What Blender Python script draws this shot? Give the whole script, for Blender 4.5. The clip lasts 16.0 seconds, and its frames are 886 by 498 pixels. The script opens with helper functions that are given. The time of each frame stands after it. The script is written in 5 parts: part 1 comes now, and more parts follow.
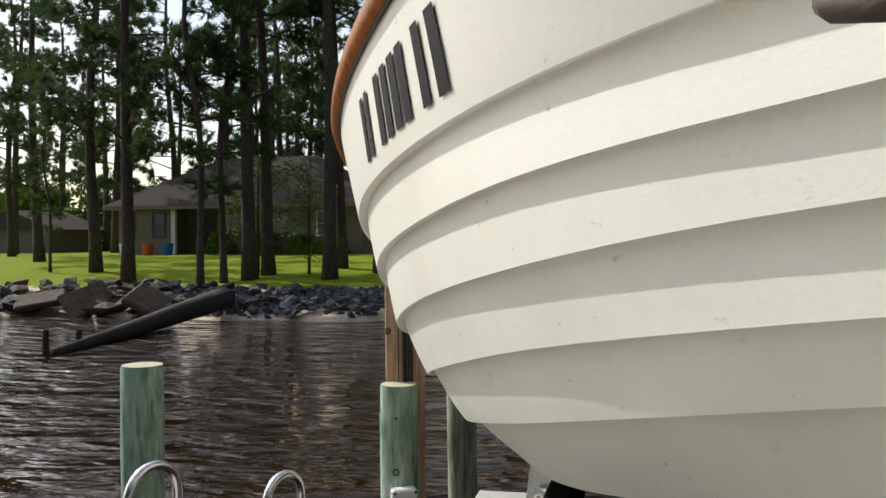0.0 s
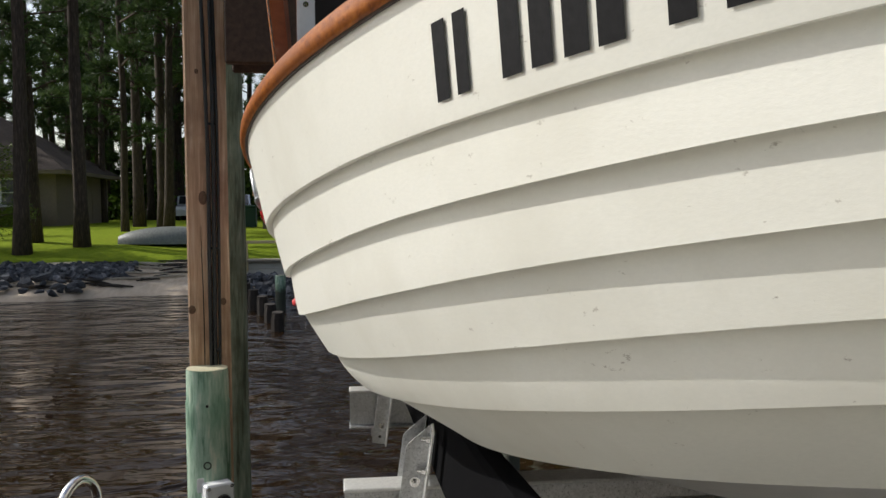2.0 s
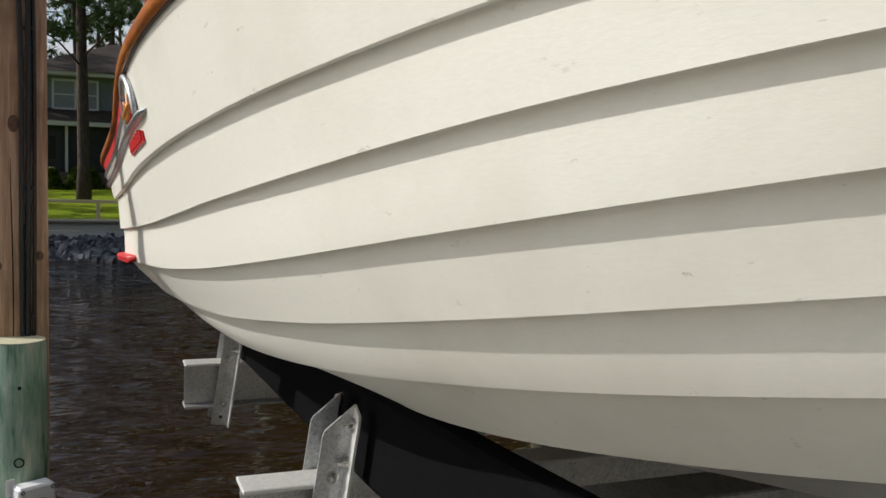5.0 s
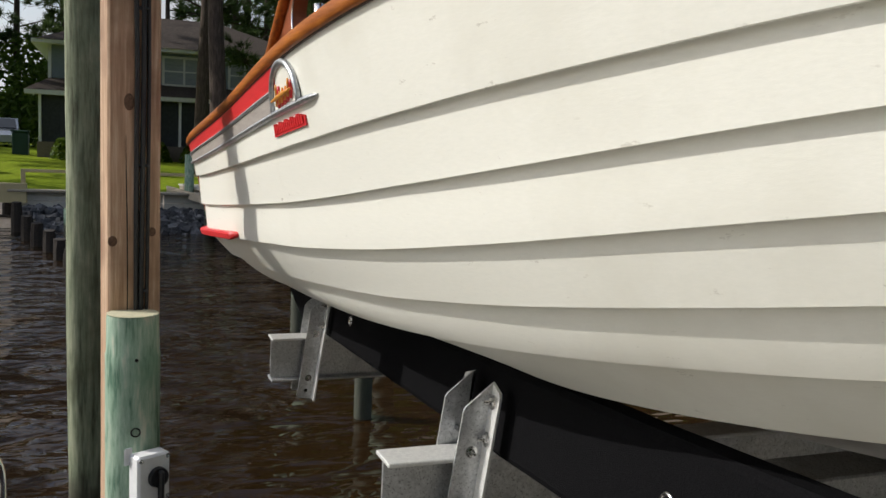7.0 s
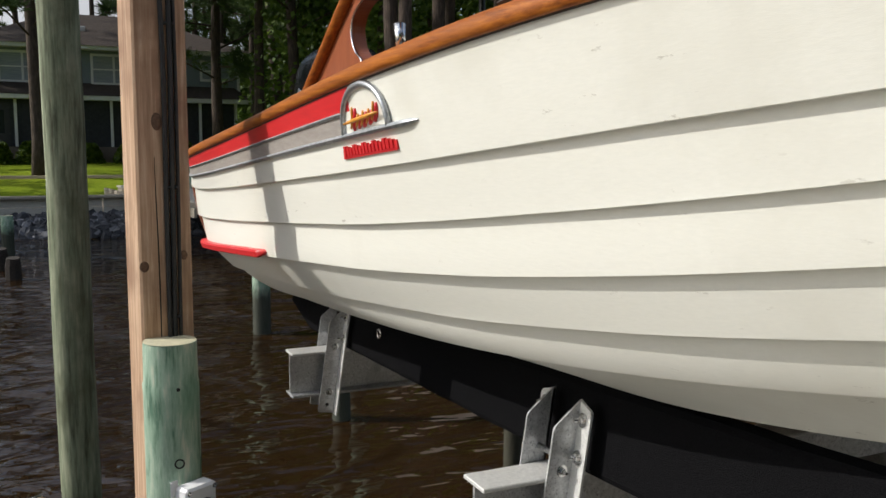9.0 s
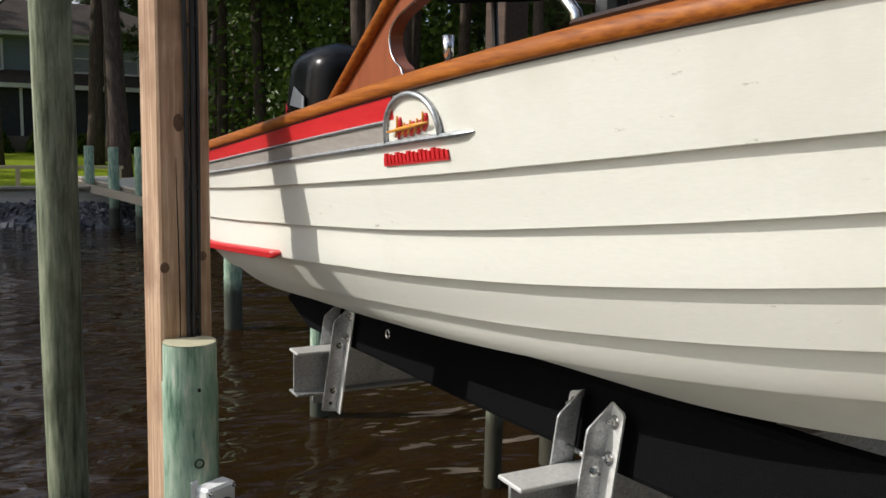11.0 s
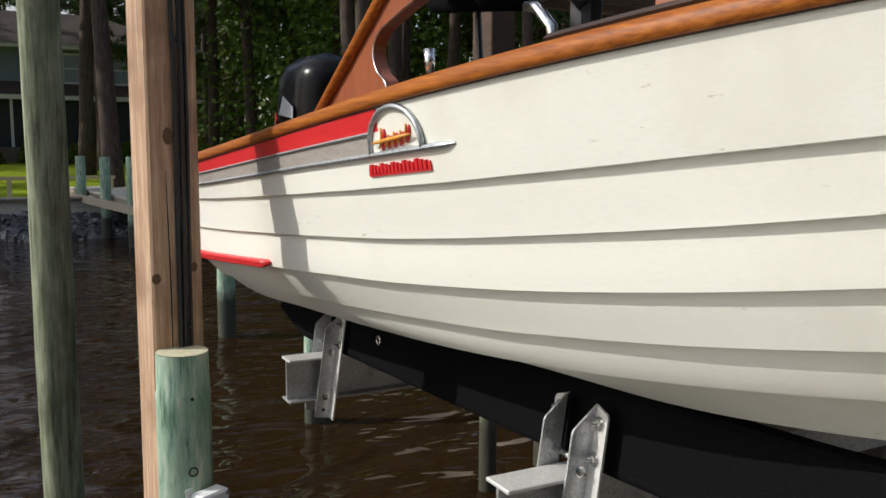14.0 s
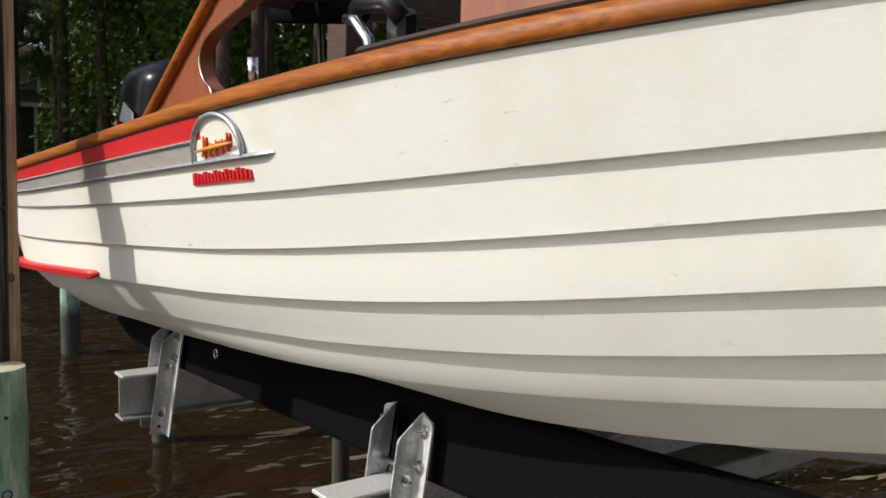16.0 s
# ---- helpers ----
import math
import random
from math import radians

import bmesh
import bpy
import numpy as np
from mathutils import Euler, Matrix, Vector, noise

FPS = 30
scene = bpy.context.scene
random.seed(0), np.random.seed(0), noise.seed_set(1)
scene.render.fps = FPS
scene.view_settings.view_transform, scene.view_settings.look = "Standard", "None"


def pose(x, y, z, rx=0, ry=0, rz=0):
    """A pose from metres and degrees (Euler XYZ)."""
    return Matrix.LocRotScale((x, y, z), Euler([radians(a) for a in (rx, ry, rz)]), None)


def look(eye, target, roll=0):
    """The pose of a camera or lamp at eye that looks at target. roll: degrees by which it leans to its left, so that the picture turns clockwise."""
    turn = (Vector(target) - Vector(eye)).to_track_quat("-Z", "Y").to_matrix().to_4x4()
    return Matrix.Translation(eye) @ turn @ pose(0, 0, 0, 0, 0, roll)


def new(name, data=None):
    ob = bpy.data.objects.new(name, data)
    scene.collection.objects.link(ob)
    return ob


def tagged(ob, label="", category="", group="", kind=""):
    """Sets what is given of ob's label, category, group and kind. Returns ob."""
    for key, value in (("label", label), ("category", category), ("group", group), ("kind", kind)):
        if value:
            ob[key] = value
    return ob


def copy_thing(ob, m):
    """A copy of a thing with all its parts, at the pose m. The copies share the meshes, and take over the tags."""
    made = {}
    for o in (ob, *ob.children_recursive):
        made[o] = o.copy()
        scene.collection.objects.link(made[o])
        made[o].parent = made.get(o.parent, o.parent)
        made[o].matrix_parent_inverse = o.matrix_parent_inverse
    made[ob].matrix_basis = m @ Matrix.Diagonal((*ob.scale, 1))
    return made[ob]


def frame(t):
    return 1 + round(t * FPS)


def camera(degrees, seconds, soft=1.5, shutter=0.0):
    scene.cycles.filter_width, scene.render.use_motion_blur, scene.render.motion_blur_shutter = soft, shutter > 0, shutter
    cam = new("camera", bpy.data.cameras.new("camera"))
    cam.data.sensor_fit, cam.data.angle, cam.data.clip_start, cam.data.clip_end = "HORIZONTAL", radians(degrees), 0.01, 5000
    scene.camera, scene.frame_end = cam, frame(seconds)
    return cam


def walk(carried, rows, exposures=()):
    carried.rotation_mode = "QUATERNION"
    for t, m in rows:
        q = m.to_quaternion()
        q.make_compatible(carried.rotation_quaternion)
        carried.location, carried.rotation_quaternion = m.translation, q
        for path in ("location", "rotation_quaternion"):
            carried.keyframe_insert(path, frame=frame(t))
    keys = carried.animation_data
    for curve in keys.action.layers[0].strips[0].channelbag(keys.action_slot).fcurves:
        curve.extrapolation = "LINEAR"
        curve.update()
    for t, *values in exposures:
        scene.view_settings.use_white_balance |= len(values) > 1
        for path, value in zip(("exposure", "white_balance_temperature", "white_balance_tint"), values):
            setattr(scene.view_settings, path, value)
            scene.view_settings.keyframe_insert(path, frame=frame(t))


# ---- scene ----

cam = camera(53.83, 16.0)
PATH = [
    (0, (2.932, 0.807, 2.197), (0.978, 0.383, 2.168), -0.51),
    (0.5, (2.856, 0.717, 2.206), (0.896, 0.317, 2.198), -0.46),
    (1, (2.839, 0.623, 2.203), (0.854, 0.380, 2.188), -0.40),
    (1.5, (2.844, 0.487, 2.203), (0.845, 0.531, 2.140), -1.58),
    (2, (2.777, 0.418, 2.186), (0.794, 0.653, 2.087), -0.38),
    (2.5, (2.654, 0.380, 2.173), (0.676, 0.648, 2.054), 0.66),
    (3, (2.597, 0.320, 2.175), (0.634, 0.682, 2.060), -0.14),
    (3.5, (2.542, 0.255, 2.161), (0.626, 0.825, 2.079), -0.61),
    (4, (2.468, 0.224, 2.132), (0.585, 0.891, 2.031), 0.45),
    (6.5, (2.289, 0.032, 2.110), (0.445, 0.781, 1.909), 2.64),
    (7, (2.303, -0.057, 2.123), (0.445, 0.651, 1.902), 2.48),
    (7.5, (2.326, -0.146, 2.148), (0.466, 0.539, 1.876), 2.63),
    (8, (2.287, -0.197, 2.155), (0.423, 0.471, 1.875), 1.96),
    (8.5, (2.214, -0.230, 2.166), (0.378, 0.521, 1.906), 0.71),
    (9, (2.163, -0.291, 2.172), (0.363, 0.546, 1.928), 0.47),
    (9.5, (2.129, -0.362, 2.184), (0.362, 0.543, 1.942), 0.75),
    (10, (2.117, -0.422, 2.189), (0.358, 0.494, 1.932), 1.47),
    (12.5, (2.148, -0.448, 2.207), (0.387, 0.466, 1.957), 0.67),
    (13, (2.142, -0.450, 2.209), (0.373, 0.446, 1.948), 0.52),
    (13.5, (2.152, -0.443, 2.214), (0.392, 0.473, 1.963), 0.50),
    (14, (2.167, -0.443, 2.209), (0.415, 0.489, 1.963), 0.42),
    (14.5, (2.184, -0.439, 2.212), (0.439, 0.507, 1.966), 0.72),
    (15, (2.200, -0.422, 2.212), (0.496, 0.595, 1.965), 1.01),
    (15.5, (2.212, -0.403, 2.210), (0.570, 0.715, 1.976), 1.21),
    (16, (2.219, -0.384, 2.207), (0.626, 0.808, 1.997), 1.71),
]
walk(cam, [(t, look(eye, target, roll)) for t, eye, target, roll in PATH], [(0, 0.08), (1, 0.02), (2, -0.05), (3, -0.08), (4.2, -0.16), (6.4, -0.08), (8, -0.04), (16, -0.06)])

# ---- light ----
SUN_DIR = Vector((-0.336, -0.746, 0.575)).normalized()      # towards the sun
world = bpy.data.worlds.new("world")
scene.world = world
world.use_nodes = True
wn = world.node_tree.nodes
sky = wn.new("ShaderNodeTexSky")
sky.sky_type = "NISHITA"
sky.sun_disc = False
sky.sun_elevation = math.asin(SUN_DIR.z)
sky.sun_rotation = math.atan2(SUN_DIR.x, SUN_DIR.y)
sky.dust_density = 2.0
sky.ozone_density = 1.0
wn["Background"].inputs["Strength"].default_value = 0.15
# broken white cloud over the whole sky
wtc = wn.new("ShaderNodeTexCoord")
wmap = wn.new("ShaderNodeMapping")
wmap.inputs["Scale"].default_value = (1.0, 1.0, 2.6)
wnoise = wn.new("ShaderNodeTexNoise")
wnoise.inputs["Scale"].default_value, wnoise.inputs["Detail"].default_value, wnoise.inputs["Roughness"].default_value = 2.6, 7.0, 0.6
wramp = wn.new("ShaderNodeValToRGB")
wramp.color_ramp.elements[0].position, wramp.color_ramp.elements[1].position = 0.44, 0.64
wmix = wn.new("ShaderNodeMix")
wmix.data_type = "RGBA"
wl = world.node_tree.links
# cloud glows more strongly the nearer it stands to the sun
wdot = wn.new("ShaderNodeVectorMath")
wdot.operation = "DOT_PRODUCT"
wdot.inputs[1].default_value = SUN_DIR
wclip = wn.new("ShaderNodeClamp")
wpow = wn.new("ShaderNodeMath")
wpow.operation = "POWER"
wpow.inputs[1].default_value = 3.0
wglow = wn.new("ShaderNodeMath")
wglow.operation = "MULTIPLY_ADD"
wglow.inputs[1].default_value, wglow.inputs[2].default_value = 14.0, 3.5
wtint = wn.new("ShaderNodeVectorMath")
wtint.operation = "SCALE"
wtint.inputs[0].default_value = (0.97, 1.0, 1.06)
wl.new(wtc.outputs["Generated"], wdot.inputs[0])
wl.new(wdot.outputs["Value"], wclip.inputs[0])
wl.new(wclip.outputs[0], wpow.inputs[0])
wl.new(wpow.outputs[0], wglow.inputs[0])
wl.new(wglow.outputs[0], wtint.inputs["Scale"])
wl.new(wtint.outputs[0], wmix.inputs[7])
wl.new(wtc.outputs["Generated"], wmap.inputs[0])
wl.new(wmap.outputs[0], wnoise.inputs["Vector"])
wl.new(wnoise.outputs[0], wramp.inputs[0])
wl.new(wramp.outputs[0], wmix.inputs[0])
wl.new(sky.outputs[0], wmix.inputs[6])
wl.new(wmix.outputs[2], wn["Background"].inputs["Color"])
sun_data = bpy.data.lights.new("sun", "SUN")
sun_data.energy, sun_data.angle, sun_data.color = 3.8, radians(0.53), (1.0, 0.965, 0.905)
sun = new("sun", sun_data)
sun.matrix_world = look(SUN_DIR * 50, (0, 0, 0))


# ---- materials ----
def material(name, color, rough=0.6, metal=0.0, spec=0.5, coat=0.0):
    m = bpy.data.materials.new(name)
    m.use_nodes = True
    b = m.node_tree.nodes["Principled BSDF"]
    b.inputs["Base Color"].default_value = (*color, 1)
    b.inputs["Roughness"].default_value = rough
    b.inputs["Metallic"].default_value = metal
    b.inputs["Specular IOR Level"].default_value = spec
    b.inputs["Coat Weight"].default_value = coat
    b.inputs["Coat Roughness"].default_value = 0.08
    return m


def node(m, kind, **values):
    n = m.node_tree.nodes.new(kind)
    for k, v in values.items():
        n.inputs[k.replace("_", " ")].default_value = v
    return n


def link(m, a, b):
    m.node_tree.links.new(a, b)


def coords(m, scale=(1, 1, 1), space="Object"):
    tc = m.node_tree.nodes.new("ShaderNodeTexCoord")
    mp = node(m, "ShaderNodeMapping", Scale=scale)
    link(m, tc.outputs[space], mp.inputs["Vector"])
    return mp.outputs[0]


def ramp(m, fac, stops):
    r = m.node_tree.nodes.new("ShaderNodeValToRGB")
    e = r.color_ramp.elements
    while len(e) < len(stops):
        e.new(0.5)
    for el, (pos, col) in zip(e, stops):
        el.position, el.color = pos, (*col, 1)
    link(m, fac, r.inputs[0])
    return r.outputs[0]


def mixed(m, a, b, fac, mode="MIX"):
    n = m.node_tree.nodes.new("ShaderNodeMix")
    n.data_type, n.blend_type = "RGBA", mode
    for sock, val in ((n.inputs[6], a), (n.inputs[7], b)):
        if isinstance(val, tuple):
            sock.default_value = (*val, 1)
        else:
            link(m, val, sock)
    if isinstance(fac, float):
        n.inputs[0].default_value = fac
    else:
        link(m, fac, n.inputs[0])
    return n.outputs[2]


def grained(name, stops, scale, noise_scale=4.0, detail=8.0, rough=0.6, metal=0.0, bump=0.2, dist=0.004, stain=None, stain_scale=1.3, coat=0.0, spec=0.5, space="Object", random_tint=0.0, rough_var=0.0):
    """A surface with fine grain (noise in stretched coordinates), larger stains, and relief."""
    m = material(name, stops[0][1], rough, metal, spec, coat)
    b = m.node_tree.nodes["Principled BSDF"]
    n1 = node(m, "ShaderNodeTexNoise", Scale=noise_scale, Detail=detail, Roughness=0.65)
    link(m, coords(m, scale, space), n1.inputs["Vector"])
    col = ramp(m, n1.outputs[0], stops)
    if stain:
        n2 = node(m, "ShaderNodeTexNoise", Scale=stain_scale, Detail=5.0, Roughness=0.6)
        link(m, coords(m, (1, 1, 1), space), n2.inputs["Vector"])
        f = ramp(m, n2.outputs[0], ((0.52, (0, 0, 0)), (0.75, (1, 1, 1))))
        col = mixed(m, col, stain, f)
    if random_tint:
        info = m.node_tree.nodes.new("ShaderNodeObjectInfo")
        r = ramp(m, info.outputs["Random"], ((0.0, (1 - random_tint,) * 3), (1.0, (1 + random_tint * 0.3,) * 3)))
        col = mixed(m, col, r, 1.0, "MULTIPLY")
    link(m, col, b.inputs["Base Color"])
    if rough_var:
        mr = node(m, "ShaderNodeMapRange")
        mr.inputs[3].default_value, mr.inputs[4].default_value = rough - rough_var, rough + rough_var
        link(m, n1.outputs[0], mr.inputs[0])
        link(m, mr.outputs[0], b.inputs["Roughness"])
    if bump:
        bp = node(m, "ShaderNodeBump", Strength=bump, Distance=dist)
        link(m, n1.outputs[0], bp.inputs["Height"])
        link(m, bp.outputs[0], b.inputs["Normal"])
    return m


M = {}
M["hull"] = grained("cream_hull_paint", ((0.3, (0.735, 0.73, 0.66)), (0.7, (0.78, 0.772, 0.70))), (0.9, 95, 95), 3.0, 7, 0.42, bump=0.09, dist=0.003, stain=(0.66, 0.645, 0.565), stain_scale=2.2, rough_var=0.10)
def scuffs(m):
    """Small dark scuffs and filled nail heads over the paint."""
    b = m.node_tree.nodes["Principled BSDF"]
    old = b.inputs["Base Color"].links[0].from_socket
    n = node(m, "ShaderNodeTexNoise", Scale=1.0, Detail=4.0, Roughness=0.7)
    link(m, coords(m, (15, 58, 58)), n.inputs["Vector"])
    f = ramp(m, n.outputs[0], ((0.66, (0, 0, 0)), (0.72, (1, 1, 1))))
    n2 = node(m, "ShaderNodeTexNoise", Scale=1.7, Detail=2.0)
    link(m, coords(m), n2.inputs["Vector"])
    f2 = ramp(m, n2.outputs[0], ((0.44, (0.06, 0.06, 0.06)), (0.60, (0.85, 0.85, 0.85))))
    col = mixed(m, old, (0.34, 0.31, 0.25), mixed(m, f, f2, 1.0, "MULTIPLY"))
    link(m, col, b.inputs["Base Color"])


scuffs(M["hull"])
M["bottom"] = grained("white_bottom_paint", ((0.3, (0.7, 0.71, 0.7)), (0.7, (0.78, 0.78, 0.76))), (2, 6, 6), 3, 5, 0.4, bump=0.1)
M["mahogany"] = grained("varnished_mahogany", ((0.3, (0.14, 0.035, 0.006)), (0.5, (0.30, 0.088, 0.012)), (0.7, (0.44, 0.15, 0.022))), (2.2, 45, 45), 3.0, 9, 0.45, bump=0.2, spec=0.22, stain=(0.25, 0.08, 0.02), stain_scale=4)
M["mahogany_panel"] = grained("mahogany_panel", ((0.3, (0.21, 0.058, 0.024)), (0.7, (0.33, 0.10, 0.042))), (14, 14, 2.0), 2.5, 8, 0.35, bump=0.08, coat=0.25)
M["dark_wood"] = grained("dark_trim_wood", ((0.3, (0.02, 0.012, 0.008)), (0.7, (0.06, 0.035, 0.024))), (3, 30, 30), 3, 8, 0.6, bump=0.3)
M["red"] = grained("red_paint", ((0.3, (0.52, 0.012, 0.018)), (0.7, (0.62, 0.022, 0.026))), (3, 30, 30), 3, 5, 0.4, bump=0.12)
M["grey"] = grained("grey_stripe_paint", ((0.3, (0.25, 0.22, 0.20)), (0.7, (0.34, 0.31, 0.28))), (4, 25, 25), 4, 6, 0.55, bump=0.1)
M["alu_trim"] = grained("dull_aluminium_trim", ((0.3, (0.30, 0.32, 0.34)), (0.7, (0.58, 0.60, 0.62))), (20, 60, 60), 3, 6, 0.42, metal=0.85, bump=0.3, dist=0.001)
M["gold"] = grained("orange_gold_enamel", ((0.3, (0.55, 0.19, 0.02)), (0.7, (0.75, 0.36, 0.05))), (40, 40, 40), 3, 4, 0.4, bump=0.1)
M["black_vinyl"] = grained("black_letter_vinyl", ((0.3, (0.008, 0.008, 0.009)), (0.7, (0.015, 0.015, 0.016))), (40, 40, 40), 3, 4, 0.7, bump=0.05, spec=0.15)
M["alu"] = grained("mill_aluminium", ((0.35, (0.45, 0.46, 0.47)), (0.65, (0.66, 0.67, 0.68))), (25, 25, 25), 5, 8, 0.42, metal=0.8, bump=0.12, dist=0.001, stain=(0.36, 0.37, 0.38), stain_scale=14, rough_var=0.12)
def speckled(m):
    """Small dark spots of corrosion on the mill finish."""
    b = m.node_tree.nodes["Principled BSDF"]
    old = b.inputs["Base Color"].links[0].from_socket
    n = node(m, "ShaderNodeTexNoise", Scale=260.0, Detail=2.0, Roughness=0.5)
    link(m, coords(m), n.inputs["Vector"])
    f = ramp(m, n.outputs[0], ((0.60, (0, 0, 0)), (0.66, (0.55, 0.55, 0.55))))
    link(m, mixed(m, old, (0.10, 0.10, 0.11), f), b.inputs["Base Color"])


speckled(M["alu"])
# whitish aluminium, its tone also carrying the sun on lit faces
M["alu_sunlit"] = grained("pale_sunlit_aluminium", ((0.35, (0.66, 0.66, 0.64)), (0.65, (0.82, 0.82, 0.79))), (25, 25, 60), 5, 8, 0.36, metal=0.4, bump=0.1, dist=0.001)
M["steel"] = grained("stainless_steel", ((0.4, (0.62, 0.62, 0.62)), (0.6, (0.74, 0.74, 0.74))), (60, 60, 60), 3, 4, 0.2, metal=1.0, bump=0.05, dist=0.001)
M["carpet"] = grained("black_carpet", ((0.3, (0.003, 0.003, 0.0035)), (0.7, (0.010, 0.010, 0.011))), (150, 150, 150), 3, 4, 0.95, bump=0.6, dist=0.004, spec=0.03)
M["post"] = grained("weathered_pine_post", ((0.3, (0.26, 0.15, 0.085)), (0.52, (0.46, 0.30, 0.19)), (0.72, (0.64, 0.49, 0.35))), (30, 30, 1.4), 3, 9, 0.8, bump=0.4, dist=0.004, stain=(0.20, 0.105, 0.06), stain_scale=3.2)
M["pile"] = grained("green_treated_pile", ((0.36, (0.08, 0.165, 0.11)), (0.45, (0.23, 0.34, 0.25)), (0.55, (0.32, 0.43, 0.33)), (0.64, (0.50, 0.52, 0.41))), (17, 17, 2.6), 2.6, 9, 0.85, bump=0.5, dist=0.005, stain=(0.17, 0.31, 0.21), stain_scale=5.5, random_tint=0.15)
M["pile_old"] = grained("old_grey_green_pile", ((0.34, (0.06, 0.065, 0.036)), (0.48, (0.17, 0.20, 0.125)), (0.66, (0.33, 0.35, 0.24))), (13, 13, 1.3), 2.6, 9, 0.88, bump=0.5, dist=0.006, stain=(0.10, 0.11, 0.06), stain_scale=3.6)
def tide_line(m, top, colour):
    """Algae and wet wood up to the high-water mark, with a ragged edge."""
    b = m.node_tree.nodes["Principled BSDF"]
    old = b.inputs["Base Color"].links[0].from_socket
    xyz = node(m, "ShaderNodeSeparateXYZ")
    link(m, coords(m), xyz.inputs[0])
    n = node(m, "ShaderNodeTexNoise", Scale=9.0, Detail=5.0)
    link(m, coords(m), n.inputs["Vector"])
    add = node(m, "ShaderNodeMath")
    add.operation = "MULTIPLY_ADD"
    link(m, n.outputs[0], add.inputs[0])
    add.inputs[1].default_value = 0.22
    link(m, xyz.outputs[2], add.inputs[2])
    mr = node(m, "ShaderNodeMapRange")
    mr.inputs[1].default_value, mr.inputs[2].default_value = top + 0.02, top + 0.19
    mr.inputs[3].default_value, mr.inputs[4].default_value = 0.92, 0.0
    link(m, add.outputs[0], mr.inputs[0])
    link(m, mixed(m, old, colour, mr.outputs[0]), b.inputs["Base Color"])


tide_line(M["post"], 0.5, (0.035, 0.028, 0.018))
tide_line(M["pile"], 0.5, (0.025, 0.022, 0.014))
tide_line(M["pile_old"], 0.5, (0.028, 0.024, 0.015))
M["endgrain"] = grained("pile_end_grain", ((0.3, (0.42, 0.40, 0.27)), (0.7, (0.55, 0.52, 0.36))), (30, 30, 30), 2, 6, 0.85, bump=0.3)
M["knot"] = grained("wood_knot", ((0.3, (0.07, 0.036, 0.02)), (0.7, (0.19, 0.11, 0.065))), (60, 60, 60), 3, 6, 0.8, bump=0.4)
M["dark_hole"] = material("dark_hole", (0.01, 0.01, 0.008), 0.9)
M["cable"] = grained("black_cable_sheath", ((0.3, (0.012, 0.012, 0.012)), (0.7, (0.025, 0.025, 0.025))), (60, 60, 60), 3, 3, 0.5, bump=0.1)
M["white_plastic"] = grained("white_plastic", ((0.3, (0.70, 0.71, 0.72)), (0.7, (0.78, 0.79, 0.80))), (20, 20, 20), 3, 4, 0.45, bump=0.04)
M["black_plastic"] = grained("black_plastic", ((0.3, (0.008, 0.008, 0.009)), (0.7, (0.016, 0.016, 0.018))), (40, 40, 40), 3, 3, 0.3, bump=0.04)
M["gloss_black"] = grained("gloss_black_cowl", ((0.3, (0.005, 0.005, 0.006)), (0.7, (0.009, 0.009, 0.01))), (10, 10, 10), 3, 3, 0.24, bump=0.0, spec=0.12)
M["silver"] = material("silver_decal", (0.5, 0.52, 0.55), 0.35, 0.4)
M["dark_inside"] = grained("dark_bilge", ((0.3, (0.03, 0.02, 0.014)), (0.7, (0.06, 0.04, 0.03))), (8, 8, 8), 3, 4, 0.8)
M["dark_beam"] = grained("dark_stained_beam", ((0.3, (0.04, 0.022, 0.014)), (0.7, (0.085, 0.05, 0.032))), (1.5, 20, 20), 3, 8, 0.8, bump=0.3)
M["grass"] = grained("lawn_grass", ((0.3, (0.12, 0.18, 0.012)), (0.55, (0.20, 0.26, 0.018)), (0.75, (0.28, 0.32, 0.032))), (1.2, 1.2, 1.2), 6, 10, 0.9, bump=0.5, dist=0.03, spec=0.03, stain=(0.18, 0.21, 0.02), stain_scale=0.35)
M["sand"] = grained("beach_sand", ((0.3, (0.46, 0.36, 0.26)), (0.7, (0.62, 0.51, 0.39))), (1, 3, 1), 2.5, 10, 0.95, bump=0.4, dist=0.02, stain=(0.26, 0.18, 0.12), stain_scale=0.9)
M["rock"] = grained("grey_riprap", ((0.3, (0.03, 0.03, 0.033)), (0.7, (0.15, 0.155, 0.17))), (3, 3, 3), 2.5, 8, 0.9, bump=0.5, dist=0.02, random_tint=0.5)
M["rubble"] = grained("broken_stone", ((0.3, (0.03, 0.03, 0.034)), (0.7, (0.16, 0.165, 0.18))), (2, 2, 2), 2.5, 6, 0.9, bump=0.4, dist=0.02)
rub = M["rubble"].node_tree.nodes
shade = ramp(M["rubble"], rub.new("ShaderNodeNewGeometry").outputs["Random Per Island"], ((0.0, (0.3, 0.3, 0.3)), (0.8, (1, 1, 1)), (1.0, (2.2, 2.1, 2.0))))
link(M["rubble"], mixed(M["rubble"], rub["Principled BSDF"].inputs["Base Color"].links[0].from_socket, shade, 1.0, "MULTIPLY"), rub["Principled BSDF"].inputs["Base Color"])
M["rock_brown"] = grained("brown_rubble", ((0.3, (0.03, 0.02, 0.013)), (0.7, (0.125, 0.085, 0.055))), (3, 3, 3), 2, 8, 0.9, bump=0.5, dist=0.02, random_tint=0.4)
M["bark"] = grained("pine_bark", ((0.3, (0.028, 0.02, 0.015)), (0.55, (0.075, 0.052, 0.038)), (0.75, (0.15, 0.11, 0.085))), (9, 9, 1.6), 2.5, 8, 0.95, bump=0.9, dist=0.03)
